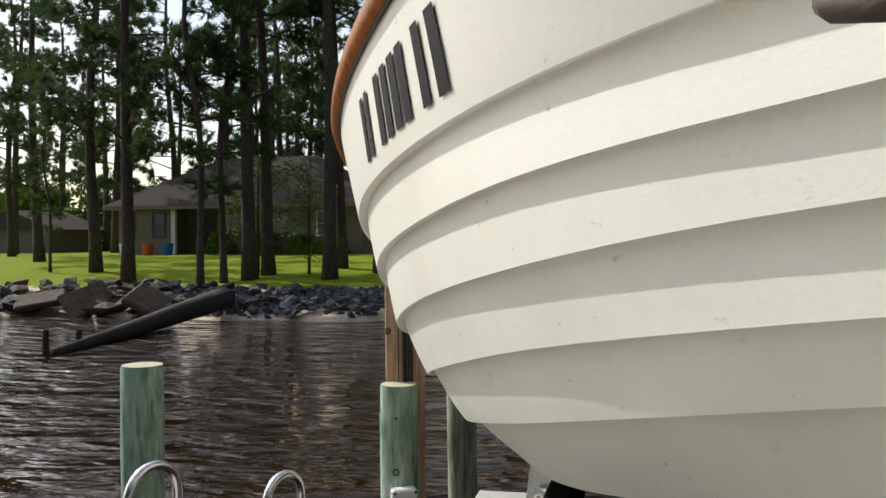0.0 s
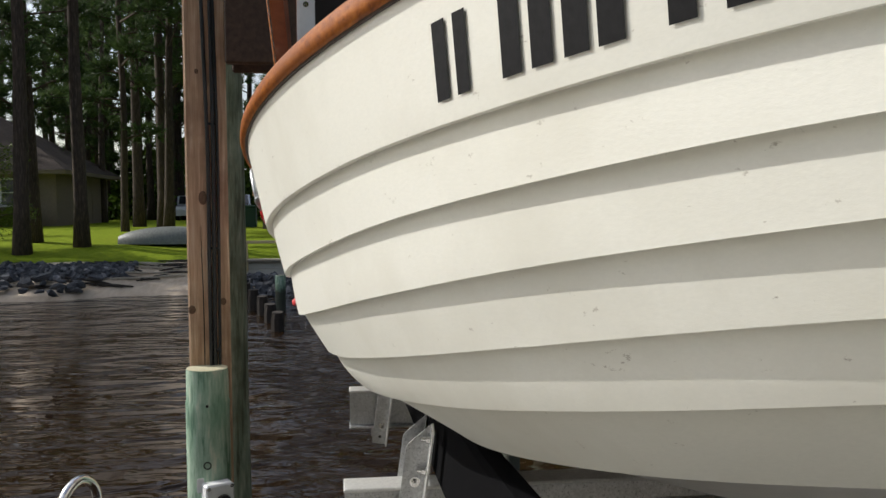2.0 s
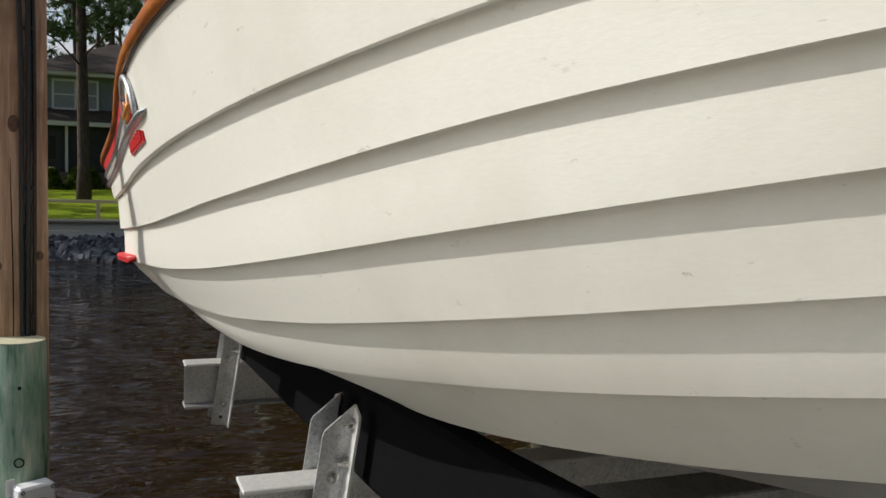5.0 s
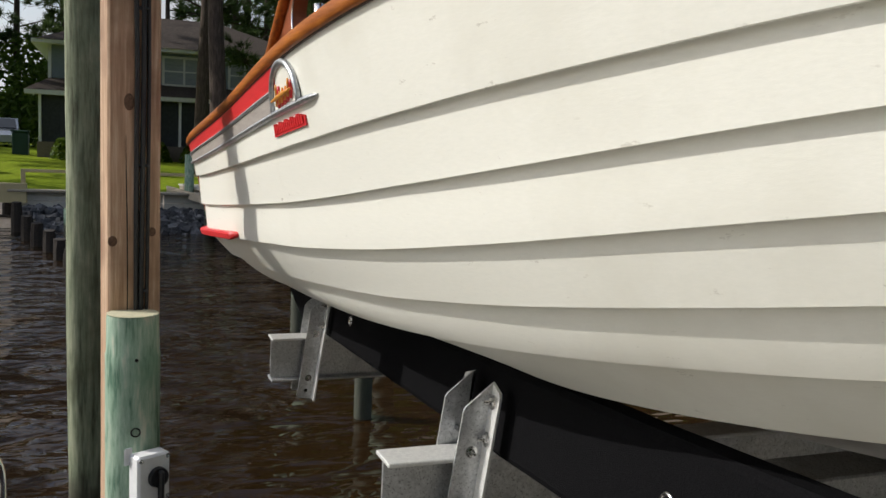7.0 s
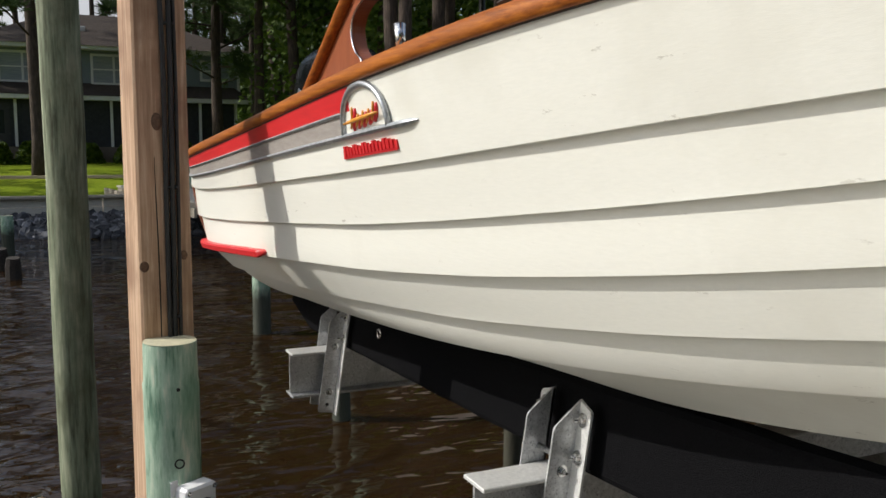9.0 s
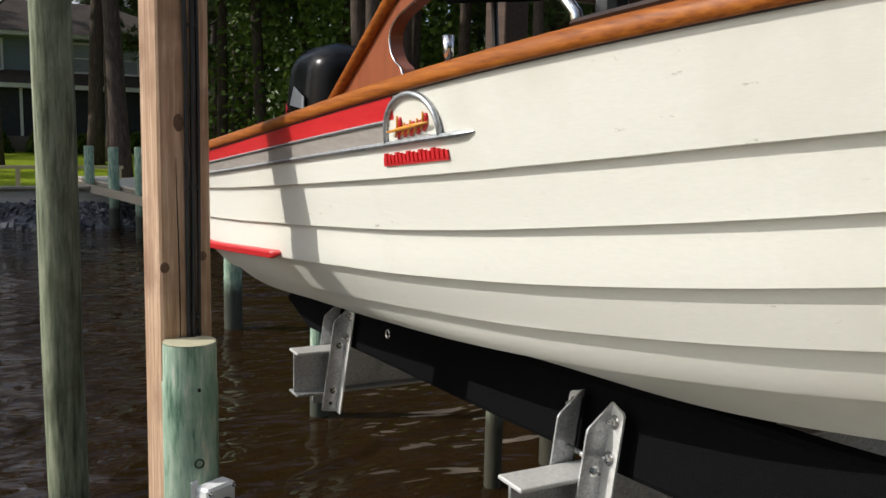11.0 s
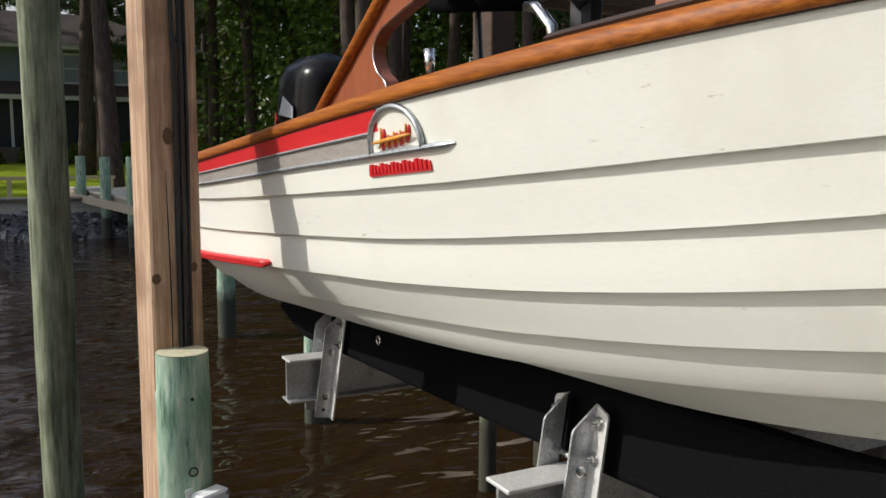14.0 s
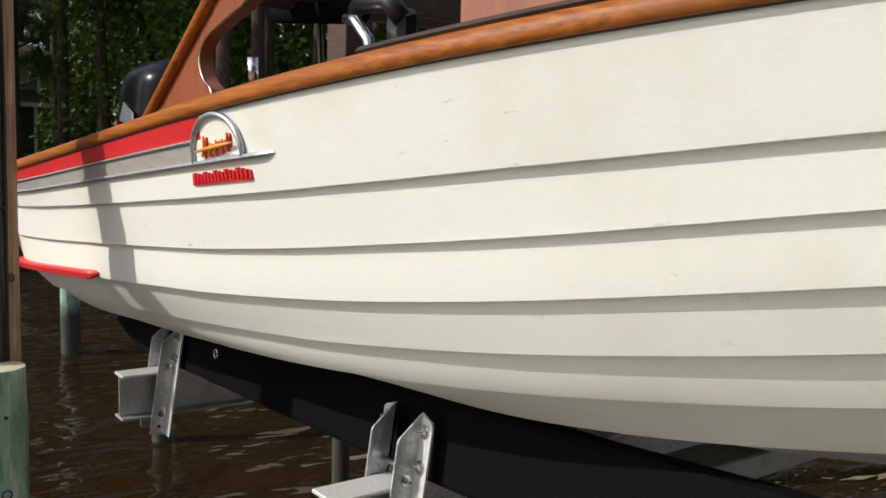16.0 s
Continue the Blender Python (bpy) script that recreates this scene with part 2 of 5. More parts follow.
M["old_wood"] = grained("old_dark_timber", ((0.3, (0.012, 0.009, 0.007)), (0.7, (0.045, 0.034, 0.026))), (2, 12, 12), 3, 8, 0.9, bump=0.5, dist=0.01)
M["dock_wood"] = grained("weathered_dock_boards", ((0.3, (0.26, 0.22, 0.17)), (0.7, (0.42, 0.37, 0.29))), (3, 22, 22), 3, 8, 0.85, bump=0.3)
M["bleached"] = grained("sun_bleached_boards", ((0.3, (0.46, 0.43, 0.37)), (0.7, (0.62, 0.59, 0.52))), (22, 3, 22), 3, 8, 0.85, bump=0.3)
M["new_wood"] = grained("new_yellow_lumber", ((0.3, (0.42, 0.34, 0.18)), (0.7, (0.56, 0.47, 0.27))), (3, 22, 22), 3, 8, 0.8, bump=0.2)
M["siding"] = grained("blue_grey_siding", ((0.3, (0.19, 0.23, 0.26)), (0.7, (0.24, 0.28, 0.31))), (2, 2, 14), 3, 5, 0.75, bump=0.1)
M["trim"] = grained("white_house_trim", ((0.3, (0.66, 0.66, 0.64)), (0.7, (0.74, 0.74, 0.72))), (4, 4, 4), 3, 4, 0.6, bump=0.05)
M["brick_tan"] = grained("tan_brick", ((0.3, (0.16, 0.125, 0.092)), (0.7, (0.27, 0.215, 0.165))), (4, 4, 14), 4, 8, 0.9, bump=0.3, dist=0.01)
M["brick_grey"] = grained("grey_brown_brick", ((0.3, (0.12, 0.095, 0.075)), (0.7, (0.22, 0.18, 0.145))), (4, 4, 14), 4, 8, 0.9, bump=0.3, dist=0.01)
M["shingle"] = grained("brown_shingles", ((0.3, (0.045, 0.036, 0.031)), (0.7, (0.09, 0.074, 0.063))), (2, 2, 9), 4, 8, 0.95, spec=0.1, bump=0.3, dist=0.02, stain=(0.04, 0.034, 0.03), stain_scale=0.8)
M["pane"] = material("window_pane", (0.03, 0.035, 0.04), 0.06, 0.0, 0.8)
# pale blinds, with the sky mirrored in the panes mixed into the colour
M["blind_and_sky"] = grained("pale_blind_with_painted_sky", ((0.3, (0.26, 0.29, 0.31)), (0.7, (0.40, 0.43, 0.45))), (1, 1, 20), 3, 4, 0.12, bump=0.0)
M["screen"] = grained("dark_porch_screen", ((0.3, (0.012, 0.014, 0.016)), (0.7, (0.03, 0.034, 0.038))), (3, 3, 3), 3, 4, 0.6, bump=0.0)
M["door_dark"] = grained("dark_door_paint", ((0.3, (0.02, 0.02, 0.025)), (0.7, (0.035, 0.035, 0.04))), (3, 3, 3), 3, 4, 0.4)
M["car_white"] = material("white_car_paint", (0.75, 0.76, 0.78), 0.2, 0.0, 0.5, 0.6)
M["car_silver"] = material("silver_car_paint", (0.45, 0.47, 0.5), 0.25, 0.5, 0.5, 0.6)
M["car_red"] = material("dark_red_car_paint", (0.22, 0.01, 0.012), 0.2, 0.0, 0.5, 0.6)
M["rubber"] = material("tyre_rubber", (0.015, 0.015, 0.015), 0.85)
M["bin_green"] = material("dark_green_bin_plastic", (0.012, 0.05, 0.035), 0.5)
M["kayak"] = grained("faded_hull_gelcoat", ((0.3, (0.10, 0.11, 0.10)), (0.7, (0.20, 0.21, 0.19))), (2, 6, 6), 3, 5, 0.5, bump=0.05)
M["blue_tarp"] = material("blue_plastic", (0.03, 0.14, 0.42), 0.5)
M["orange_plastic"] = material("orange_plastic", (0.55, 0.10, 0.02), 0.5)
M["tint_glass"] = material("smoked_pane", (0.035, 0.028, 0.026), 0.08, 0.0, 0.6)


def foliage(name, dark, light):
    m = material(name, dark, 0.6, 0.0, 0.25)
    b = m.node_tree.nodes["Principled BSDF"]
    g = m.node_tree.nodes.new("ShaderNodeNewGeometry")
    info = m.node_tree.nodes.new("ShaderNodeObjectInfo")
    col = ramp(m, g.outputs["Random Per Island"], ((0.0, dark), (1.0, light)))
    r = ramp(m, info.outputs["Random"], ((0.0, (0.75, 0.8, 0.75)), (1.0, (1.15, 1.1, 0.9))))
    col = mixed(m, col, r, 1.0, "MULTIPLY")
    link(m, col, b.inputs["Base Color"])
    tr = node(m, "ShaderNodeBsdfTranslucent")
    link(m, col, tr.inputs["Color"])
    mx = node(m, "ShaderNodeMixShader", Fac=0.3)
    link(m, b.outputs[0], mx.inputs[1])
    link(m, tr.outputs[0], mx.inputs[2])
    link(m, mx.outputs[0], m.node_tree.nodes["Material Output"].inputs[0])
    return m


M["needles"] = foliage("pine_needles", (0.038, 0.072, 0.026), (0.115, 0.17, 0.06))
M["leaves"] = foliage("broad_leaves", (0.04, 0.085, 0.015), (0.13, 0.20, 0.035))
M["young_leaves"] = foliage("young_leaves", (0.07, 0.12, 0.02), (0.17, 0.22, 0.04))
M["shrub"] = foliage("shrub_leaves", (0.05, 0.10, 0.015), (0.16, 0.22, 0.03))


def water_material():
    m = material("tannin_water", (0.020, 0.0105, 0.0036), 0.012, 0.0, 0.5)
    b = m.node_tree.nodes["Principled BSDF"]
    b.inputs["IOR"].default_value = 1.33
    n1 = node(m, "ShaderNodeTexNoise", Scale=1.0, Detail=1.6, Roughness=0.5, Distortion=0.8)
    link(m, coords(m, (1.35, 0.7, 1)), n1.inputs["Vector"])
    n2 = node(m, "ShaderNodeTexNoise", Scale=1.0, Detail=2.0, Roughness=0.5, Distortion=0.3)
    link(m, coords(m, (5, 2.2, 1)), n2.inputs["Vector"])
    b1 = node(m, "ShaderNodeBump", Strength=1.0, Distance=0.19)
    b2 = node(m, "ShaderNodeBump", Strength=1.0, Distance=0.06)
    # calmer in the slip under the boat than on the open side
    xyz = node(m, "ShaderNodeSeparateXYZ")
    link(m, coords(m), xyz.inputs[0])
    calm = node(m, "ShaderNodeMapRange")
    calm.inputs[1].default_value, calm.inputs[2].default_value = -0.2, 1.0
    calm.inputs[3].default_value, calm.inputs[4].default_value = 1.35, 0.65
    link(m, xyz.outputs[1], calm.inputs[0])
    for n, bp in ((n1, b1), (n2, b2)):
        mul = node(m, "ShaderNodeMath")
        mul.operation = "MULTIPLY"
        link(m, n.outputs[0], mul.inputs[0])
        link(m, calm.outputs[0], mul.inputs[1])
        link(m, mul.outputs[0], bp.inputs["Height"])
    link(m, b1.outputs[0], b2.inputs["Normal"])
    link(m, b2.outputs[0], b.inputs["Normal"])
    return m


M["water"] = water_material()


# ---- mesh tools ----
def mesh_of(name, bm, mat, smooth=False):
    me = bpy.data.meshes.new(name)
    bm.normal_update()
    bm.to_mesh(me)
    bm.free()
    me.materials.append(M[mat] if isinstance(mat, str) else mat)
    if smooth:
        me.polygons.foreach_set("use_smooth", [True] * len(me.polygons))
    return me


def part(name, bm, mat, parent=None, label="", smooth=False):
    ob = new(name, mesh_of(name, bm, mat, smooth) if isinstance(bm, bmesh.types.BMesh) else bm)
    if parent is not None:
        ob.parent = parent
        ob.matrix_parent_inverse = parent.matrix_basis.inverted()
    if label:
        tagged(ob, label)
    return ob


def thing(name, at, label, category, group="", kind=""):
    ob = new(name)
    ob.empty_display_size = 0.1
    ob.matrix_basis = Matrix.Translation(at)
    return tagged(ob, label, category, group, kind)


def box(bm, lo, hi, bevel=0.0, turn=None):
    """A box between two corners, its edges bevelled, turned by a matrix."""
    lo, hi = Vector(lo), Vector(hi)
    r = bmesh.ops.create_cube(bm, size=1, matrix=Matrix.Translation((lo + hi) / 2) @ Matrix.Diagonal((*(hi - lo), 1)))
    vs = r["verts"]
    if bevel:
        es = list({e for v in vs for e in v.link_edges})
        out = bmesh.ops.bevel(bm, geom=es, offset=bevel, segments=1, affect="EDGES")
        vs = list({v for f in out["faces"] for v in f.verts} | {v for v in vs if v.is_valid})
    if turn is not None:
        bmesh.ops.transform(bm, matrix=turn, verts=vs)
    return bm


def B(lo, hi, bevel=0.0, turn=None):
    return box(bmesh.new(), lo, hi, bevel, turn)


def tube(path, radii, sides=12, bm=None, cap=True, wobble=0.0, rng=None):
    """A round bar along a line of points, with a radius at each."""
    bm = bm or bmesh.new()
    path = [Vector(p) for p in path]
    if not isinstance(radii, (list, tuple)):
        radii = [radii] * len(path)
    rings, side = [], None
    for i, p in enumerate(path):
        d = (path[min(i + 1, len(path) - 1)] - path[max(i - 1, 0)]).normalized()
        if side is None:
            side = d.orthogonal().normalized()
        side = (side - d * side.dot(d)).normalized()
        up = d.cross(side)
        ring = []
        for k in range(sides):
            a = 2 * math.pi * k / sides
            r = radii[i] * (1 + (rng.uniform(-wobble, wobble) if rng else 0))
            ring.append(bm.verts.new(p + (side * math.cos(a) + up * math.sin(a)) * r))
        rings.append(ring)
    for a, b in zip(rings, rings[1:]):
        for k in range(sides):
            bm.faces.new((a[k], a[(k + 1) % sides], b[(k + 1) % sides], b[k]))
    if cap:
        bm.faces.new(rings[0][::-1])
        bm.faces.new(rings[-1])
    return bm


def sheet(points, bm=None, close=False):
    """A surface through a grid of points."""
    bm = bm or bmesh.new()
    vs = [[bm.verts.new(p) for p in row] for row in points]
    for a, b in zip(vs, vs[1:]):
        for j in range(len(a) - 1):
            bm.faces.new((a[j], a[j + 1], b[j + 1], b[j]))
    return bm


def slab(outline, depth, axis=(0, 1, 0)):
    """A flat outline given thickness along an axis."""
    bm = bmesh.new()
    a = [bm.verts.new(p) for p in outline]
    b = [bm.verts.new(Vector(p) + Vector(axis) * depth) for p in outline]
    bm.faces.new(a[::-1])
    bm.faces.new(b)
    for i in range(len(a)):
        j = (i + 1) % len(a)
        bm.faces.new((a[i], a[j], b[j], b[i]))
    bmesh.ops.recalc_face_normals(bm, faces=bm.faces[:])
    return bm


def bolt_mesh(r=0.007, h=0.012):
    bm = bmesh.new()
    bmesh.ops.create_cone(bm, cap_ends=True, segments=16, radius1=r * 1.7, radius2=r * 1.7, depth=0.002, matrix=pose(0, 0, 0.001))
    bmesh.ops.create_cone(bm, cap_ends=True, segments=6, radius1=r, radius2=r * 0.95, depth=h * 0.6, matrix=pose(0, 0, 0.002 + h * 0.3))
    bmesh.ops.create_cone(bm, cap_ends=True, segments=10, radius1=r * 0.5, radius2=r * 0.45, depth=h * 0.7, matrix=pose(0, 0, 0.002 + h * 0.95))
    return mesh_of("bolt", bm, "steel")


def lerp(a, b, t):
    return a + (b - a) * t


# ---- ground, water ----
def shore_x(y):
    return -19.0 + max(0.0, y - 5.0) * 0.75 + 0.5 * math.sin(y * 0.55) + 0.25 * math.sin(y * 1.7)


def inland(x, y):
    """Metres from the water's edge: the far bank, or the unseen bank added behind the camera."""
    return max(shore_x(y) - x, x - 15.0 - 0.8 * math.sin(y * 0.3))


def ground_z(x, y):
    d = inland(x, y)
    if d < 0:
        return max(-1.6, d * 0.25 - 0.03)
    if d < 3.2:
        z = d / 3.2 * 0.62
    else:
        z = 0.62 + (1 - math.exp(-(d - 3.2) / 6.0)) * 0.78
    return z + 0.03 * noise.noise((x * 0.6, y * 0.6, 0))


def build_ground():
    xs = [-400, -250, -150, -100, -70] + list(np.arange(-60, -30, 1.5)) + list(np.arange(-30, -14, 0.4)) + list(np.arange(-14, 14, 3.0)) + list(np.arange(14, 30, 1.0)) + [60, 120, 400]
    ys = [-400, -200, -120, -80] + list(np.arange(-60, -24, 2.0)) + list(np.arange(-24, 12, 0.5)) + list(np.arange(12, 60, 2.0)) + [90, 200, 400]
    bm = sheet([[(x, y, ground_z(x, y)) for y in ys] for x in xs])
    me = mesh_of("ground", bm, "grass", True)
    me.materials.append(M["sand"])
    for f in me.polygons:
        x, y, z = f.center
        d = inland(x, y)
        edge = 3.4 + 0.8 * noise.noise((y * 0.5, 3, 0))
        if d < edge:
            f.material_index = 1
    return tagged(new("ground", me), "green lawn sloping to a sandy beach", "ground", kind="structure")


build_ground()
wm = bmesh.new()
bmesh.ops.create_grid(wm, x_segments=4, y_segments=4, size=400)
tagged(part("water", wm, "water"), "dark brown rippled bay water", "water", kind="structure")


# ---- the boat's hull form ----
# Each lap of the planking (0 sheer to 6 lowest) is a smooth line along the length x: breadth and height as Legendre series.
LAP_Y = (
    (0.355, 0.2997, 0.2546, 0.0856, -0.0085, -0.0612),
    (0.3917, 0.3337, 0.2899, 0.1278, 0.0245, -0.0187),
    (0.4192, 0.3351, 0.2818, 0.1303, 0.0389, -0.0128),
    (0.4449, 0.3379, 0.2794, 0.1204, 0.0496, -0.0127),
    (0.5081, 0.2958, 0.2802, 0.1134, 0.0505, -0.0144),
    (0.5904, 0.2401, 0.2968, 0.1217, 0.0304, 0.0084),
    (0.7971, 0.0425, 0.221, 0.154, -0.0132, -0.0835),
)
LAP_Z = (
    (2.2771, 0.1816, -0.0192, -0.0174, -0.0089, -0.0143),
    (2.1403, 0.1818, 0.0109, -0.0264, -0.0164, -0.0144),
    (2.0532, 0.2163, 0.0304, -0.0207, -0.0231, -0.0127),
    (1.9683, 0.2528, 0.0461, -0.0037, -0.0217, -0.0109),
    (1.9, 0.2542, 0.0907, -0.018, -0.0025, -0.0169),
    (1.8265, 0.3016, 0.0816, 0.0283, -0.0036, -0.0061),
    (1.7554, 0.3069, 0.1154, 0.0141, 0.0202, -0.0129),
)
CENTRE, STERN, STEM = 1.15, -1.40, 3.40
X_FIT = 2.55


def lap(x, k):
    """A point of lap k: its breadth and height. Towards the transom the lower laps run beside lap 3."""
    if k > 3 and x < -0.6:
        (y, z), (ya, za), (yb, zb) = lap(x, 3), lap(-0.6, k), lap(-0.6, 3)
        return y + ya - yb, z + za - zb
    u = (x - 0.75) / 2.15
    p = [1.0, u]
    for n in range(2, 6):
        p.append(((2 * n - 1) * u * p[n - 1] - (n - 1) * p[n - 2]) / n)
    return sum(c * q for c, q in zip(LAP_Y[k], p)), sum(c * q for c, q in zip(LAP_Z[k], p))


def raw(x, v):
    """The side between the laps: a smooth curve through them from the sheer down."""
    k = min(5, max(0, int(v)))
    s = v - k
    p1, p2 = lap(x, k), lap(x, k + 1)
    if s < 0:
        return p1[0] + (p2[0] - p1[0]) * s, p1[1] + (p2[1] - p1[1]) * s
    p0 = lap(x, k - 1) if k else (2 * p1[0] - p2[0], 2 * p1[1] - p2[1])
    p3 = lap(x, k + 2) if k < 5 else (2 * p2[0] - p1[0], 2 * p2[1] - p1[1])
    out = []
    for a, b, c, d in zip(p0, p1, p2, p3):
        curve = 0.5 * (2 * b + (c - a) * s + (2 * a - 5 * b + 4 * c - d) * s * s + (3 * b - a - 3 * c + d) * s ** 3)
        out.append(0.6 * curve + 0.4 * (b + (c - b) * s))
    return tuple(out)


def form(x, v):
    """Fitted form; forward of the last sure station it runs on straight."""
    if x <= X_FIT:
        return raw(x, v)
    (y0, z0), (y1, z1) = raw(X_FIT - 0.25, v), raw(X_FIT, v)
    k = (x - X_FIT) / 0.25
    return y1 + (y1 - y0) * k, z1 + max(-0.02, (z1 - z0)) * 0.8 * k


def H(x, v):
    """A point of the hull's skin; past the lowest lap the bottom runs flat to the keel."""
    y, z = form(x, min(v, 6.0))
    y = min(y, CENTRE)
    if v > 6.0:
        y, z = y + (CENTRE - y) * (v - 6.0), z - 0.25 * (CENTRE - y) * (v - 6.0)
    return Vector((x, y, z))


def normal(x, v):
    dx = H(x + 0.02, v) - H(x - 0.02, v)
    dv = H(x, v + 0.08) - H(x, v - 0.08)
    n = dx.cross(dv)
    n = n.normalized() if n.length > 1e-9 else Vector((0, -1, 0))
    return -n if n.y > 0 else n


def skin(x, v, off=0.0):
    return H(x, v) + normal(x, v) * off


XS = [STERN + (STEM - STERN) * i / 110 for i in range(111)]
boat = thing("motor_boat", (0.8, CENTRE, 1.5), "cream lapstrake wooden motor boat with varnished rail on lift bunks", "boat")
THICK = 0.0125


EDGES = (0.0, 1.0, 2.0, 3.0, 4.0, 5.0, 6.0, 7.0)      # plank count at each lap


def plank(k):
    """One lapped plank: its lower edge stands proud over the next one."""
    rows = []
    top, bot = EDGES[k:k + 2]
    prof = [(top - 0.06, -THICK - 0.001)] + [(top + (bot - top) * s, -THICK * (1 - s)) for s in (0.06, 0.25, 0.5, 0.75, 0.93)] + [(bot - 0.012, 0.0), (bot, -0.002), (bot, -THICK - 0.002)]
    if k == 0:
        prof[0] = (-0.12, 0.0)
        prof[1:6] = [(s, 0.0) for s in (0.06, 0.25, 0.5, 0.75, 0.93)]
    for v, off in prof:
        row = []
        for x in XS:
            wave = 0.0012 * noise.noise((x * 3.1, k * 7.3, 1.0)) if v == bot or v == bot - 0.012 else 0.0
            p = skin(x, v, off)
            p.z += wave
            row.append(p)
        rows.append(row)
    return part("plank", sheet(rows), "hull" if k < 6 else "bottom", boat, smooth=False)


for k in range(7):
    pl = plank(k)
    for f in pl.data.polygons:
        f.use_smooth = True
    pl.data.set_sharp_from_angle(angle=radians(28))

# far side of the hull, transom, floor
rows = [[Vector((p.x, 2 * CENTRE - p.y, p.z)) for p in (H(x, v) for x in XS)] for v in (-0.12, 0, 1, 2, 3, 4, 5, 6, 7)]
part("port_planking", sheet(rows), "hull", boat, smooth=True)
tp = [H(STERN + 0.004, v) for v in (-0.12, 0.5, 1, 2, 3, 4, 5, 6, 7)]
part("transom", slab([p for p in tp] + [Vector((p.x, 2 * CENTRE - p.y, p.z)) for p in tp[::-1][1:]], 0.03, (1, 0, 0)), "mahogany_panel", boat, "varnished mahogany transom")
fl = [[Vector((x, lerp(H(x, 2.6).y, 2 * CENTRE - H(x, 2.6).y, s), H(x, 2.6).z)) for x in XS[2:-8]] for s in (0.02, 0.5, 0.98)]
part("floorboards", sheet(fl), "dark_inside", boat)


def strip(name, mat, x0, x1, prof, label="", n=90, parent=None, smooth=True, tip=0.0):
    """A moulding along the hull: prof gives (v, outward offset, rise) round its section."""
    rows = []
    mid = sum(p[0] for p in prof) / len(prof)
    for v, off, rise in prof + [prof[0]]:
        row = []
        for i in range(n + 1):
            x = lerp(x0, x1, i / n)
            k = min(1.0, max(0.06, (x1 - x) / tip)) ** 0.5 if tip else 1.0
            row.append(skin(x, mid + (v - mid) * k, off * k) + Vector((0, 0, rise)))
        rows.append(row)
    bm = sheet(rows)
    bmesh.ops.remove_doubles(bm, verts=bm.verts[:], dist=1e-6)
    bmesh.ops.holes_fill(bm, edges=[e for e in bm.edges if e.is_boundary], sides=40)
    bmesh.ops.recalc_face_normals(bm, faces=bm.faces[:])
    ob = part(name, bm, mat, parent or boat, label, smooth)
    ob.data.set_sharp_from_angle(angle=radians(40))
    return ob


# sheer rail: a rounded varnished moulding, a thin dark line beneath, and the covering board inside

def rail(name, mat, x0, x1, prof, label, n=140):
    """A moulding that follows the sheer line."""
    rows = []
    for off, rise in prof + [prof[0]]:
        rows.append([skin(x, 0.0, off) + Vector((0, 0, rise)) for x in [lerp(x0, x1, i / n) for i in range(n + 1)]])
    bm = sheet(rows)
    bmesh.ops.holes_fill(bm, edges=[e for e in bm.edges if e.is_boundary], sides=40)
    bmesh.ops.recalc_face_normals(bm, faces=bm.faces[:])
    part(name, bm, mat, boat, label, True).data.set_sharp_from_angle(angle=radians(50))


rail("gunwale_rail", "mahogany", STERN, STEM - 0.02, [(-0.012, -0.001), (0.006, -0.003), (0.0115, 0.001), (0.0135, 0.009), (0.0125, 0.018), (0.008, 0.025), (-0.002, 0.028), (-0.045, 0.029)], "varnished mahogany gunwale rail")
rail("rail_bead", "dark_wood", STERN, STEM - 0.02, [(-0.01, -0.005), (0.003, -0.006), (0.004, -0.001), (-0.01, 0.0)], "dark bead under the rail")
rail("covering_board", "dark_wood", 1.14, STEM - 0.06, [(-0.05, 0.026), (-0.010, 0.028), (-0.006, 0.033), (-0.014, 0.038), (-0.05, 0.039)], "dark weathered toe rail", 90)
rail2 = [[Vector((p.x, 2 * CENTRE - p.y, p.z)) for p in ([H(x, 0) + Vector((0, dy, dz)) for x in XS])] for dy, dz in ((-0.01, 0), (-0.015, 0.015), (-0.01, 0.028), (0.045, 0.028))]
part("gunwale_rail", sheet(rail2), "mahogany", boat, "varnished mahogany gunwale rail", True)

# stern stripes in red and grey with aluminium mouldings
strip("red_stripe", "red", STERN, 0.640, [(0.03, -0.002, 0), (0.03, 0.003, 0), (0.30, 0.003, 0), (0.30, -0.002, 0)], "red painted stripe")
strip("grey_stripe", "grey", STERN + 0.05, 0.602, [(0.30, -0.002, 0), (0.30, 0.004, 0), (0.56, 0.004, 0), (0.56, -0.002, 0)], "faded grey stripe")
strip("upper_moulding", "alu_trim", STERN + 0.06, 0.612, [(0.285, 0.0, 0), (0.29, 0.008, 0), (0.31, 0.010, 0), (0.33, 0.008, 0), (0.335, 0.0, 0)], "dull aluminium moulding")
strip("lower_moulding", "alu_trim", STERN, 0.905, [(0.535, 0.0, 0), (0.54, 0.009, 0), (0.57, 0.012, 0), (0.60, 0.009, 0), (0.605, 0.0, 0)], "dull aluminium moulding", tip=0.035)
arch = []
for i in range(29):
    a = math.pi * i / 28
    x = 0.703 - 0.103 * math.cos(a)
    v = 0.56 - 0.50 * math.sin(a) ** 0.8
    arch.append(skin(x, v, 0.005))
part("emblem_arch", tube(arch, 0.0062, 8), "alu_trim", boat, "dull aluminium arch emblem", True)
fan = bmesh.new()
c = fan.verts.new(skin(0.703, 0.48, 0.002))
vs = [fan.verts.new(p - normal(0.69, 0.4) * 0.002) for p in arch]
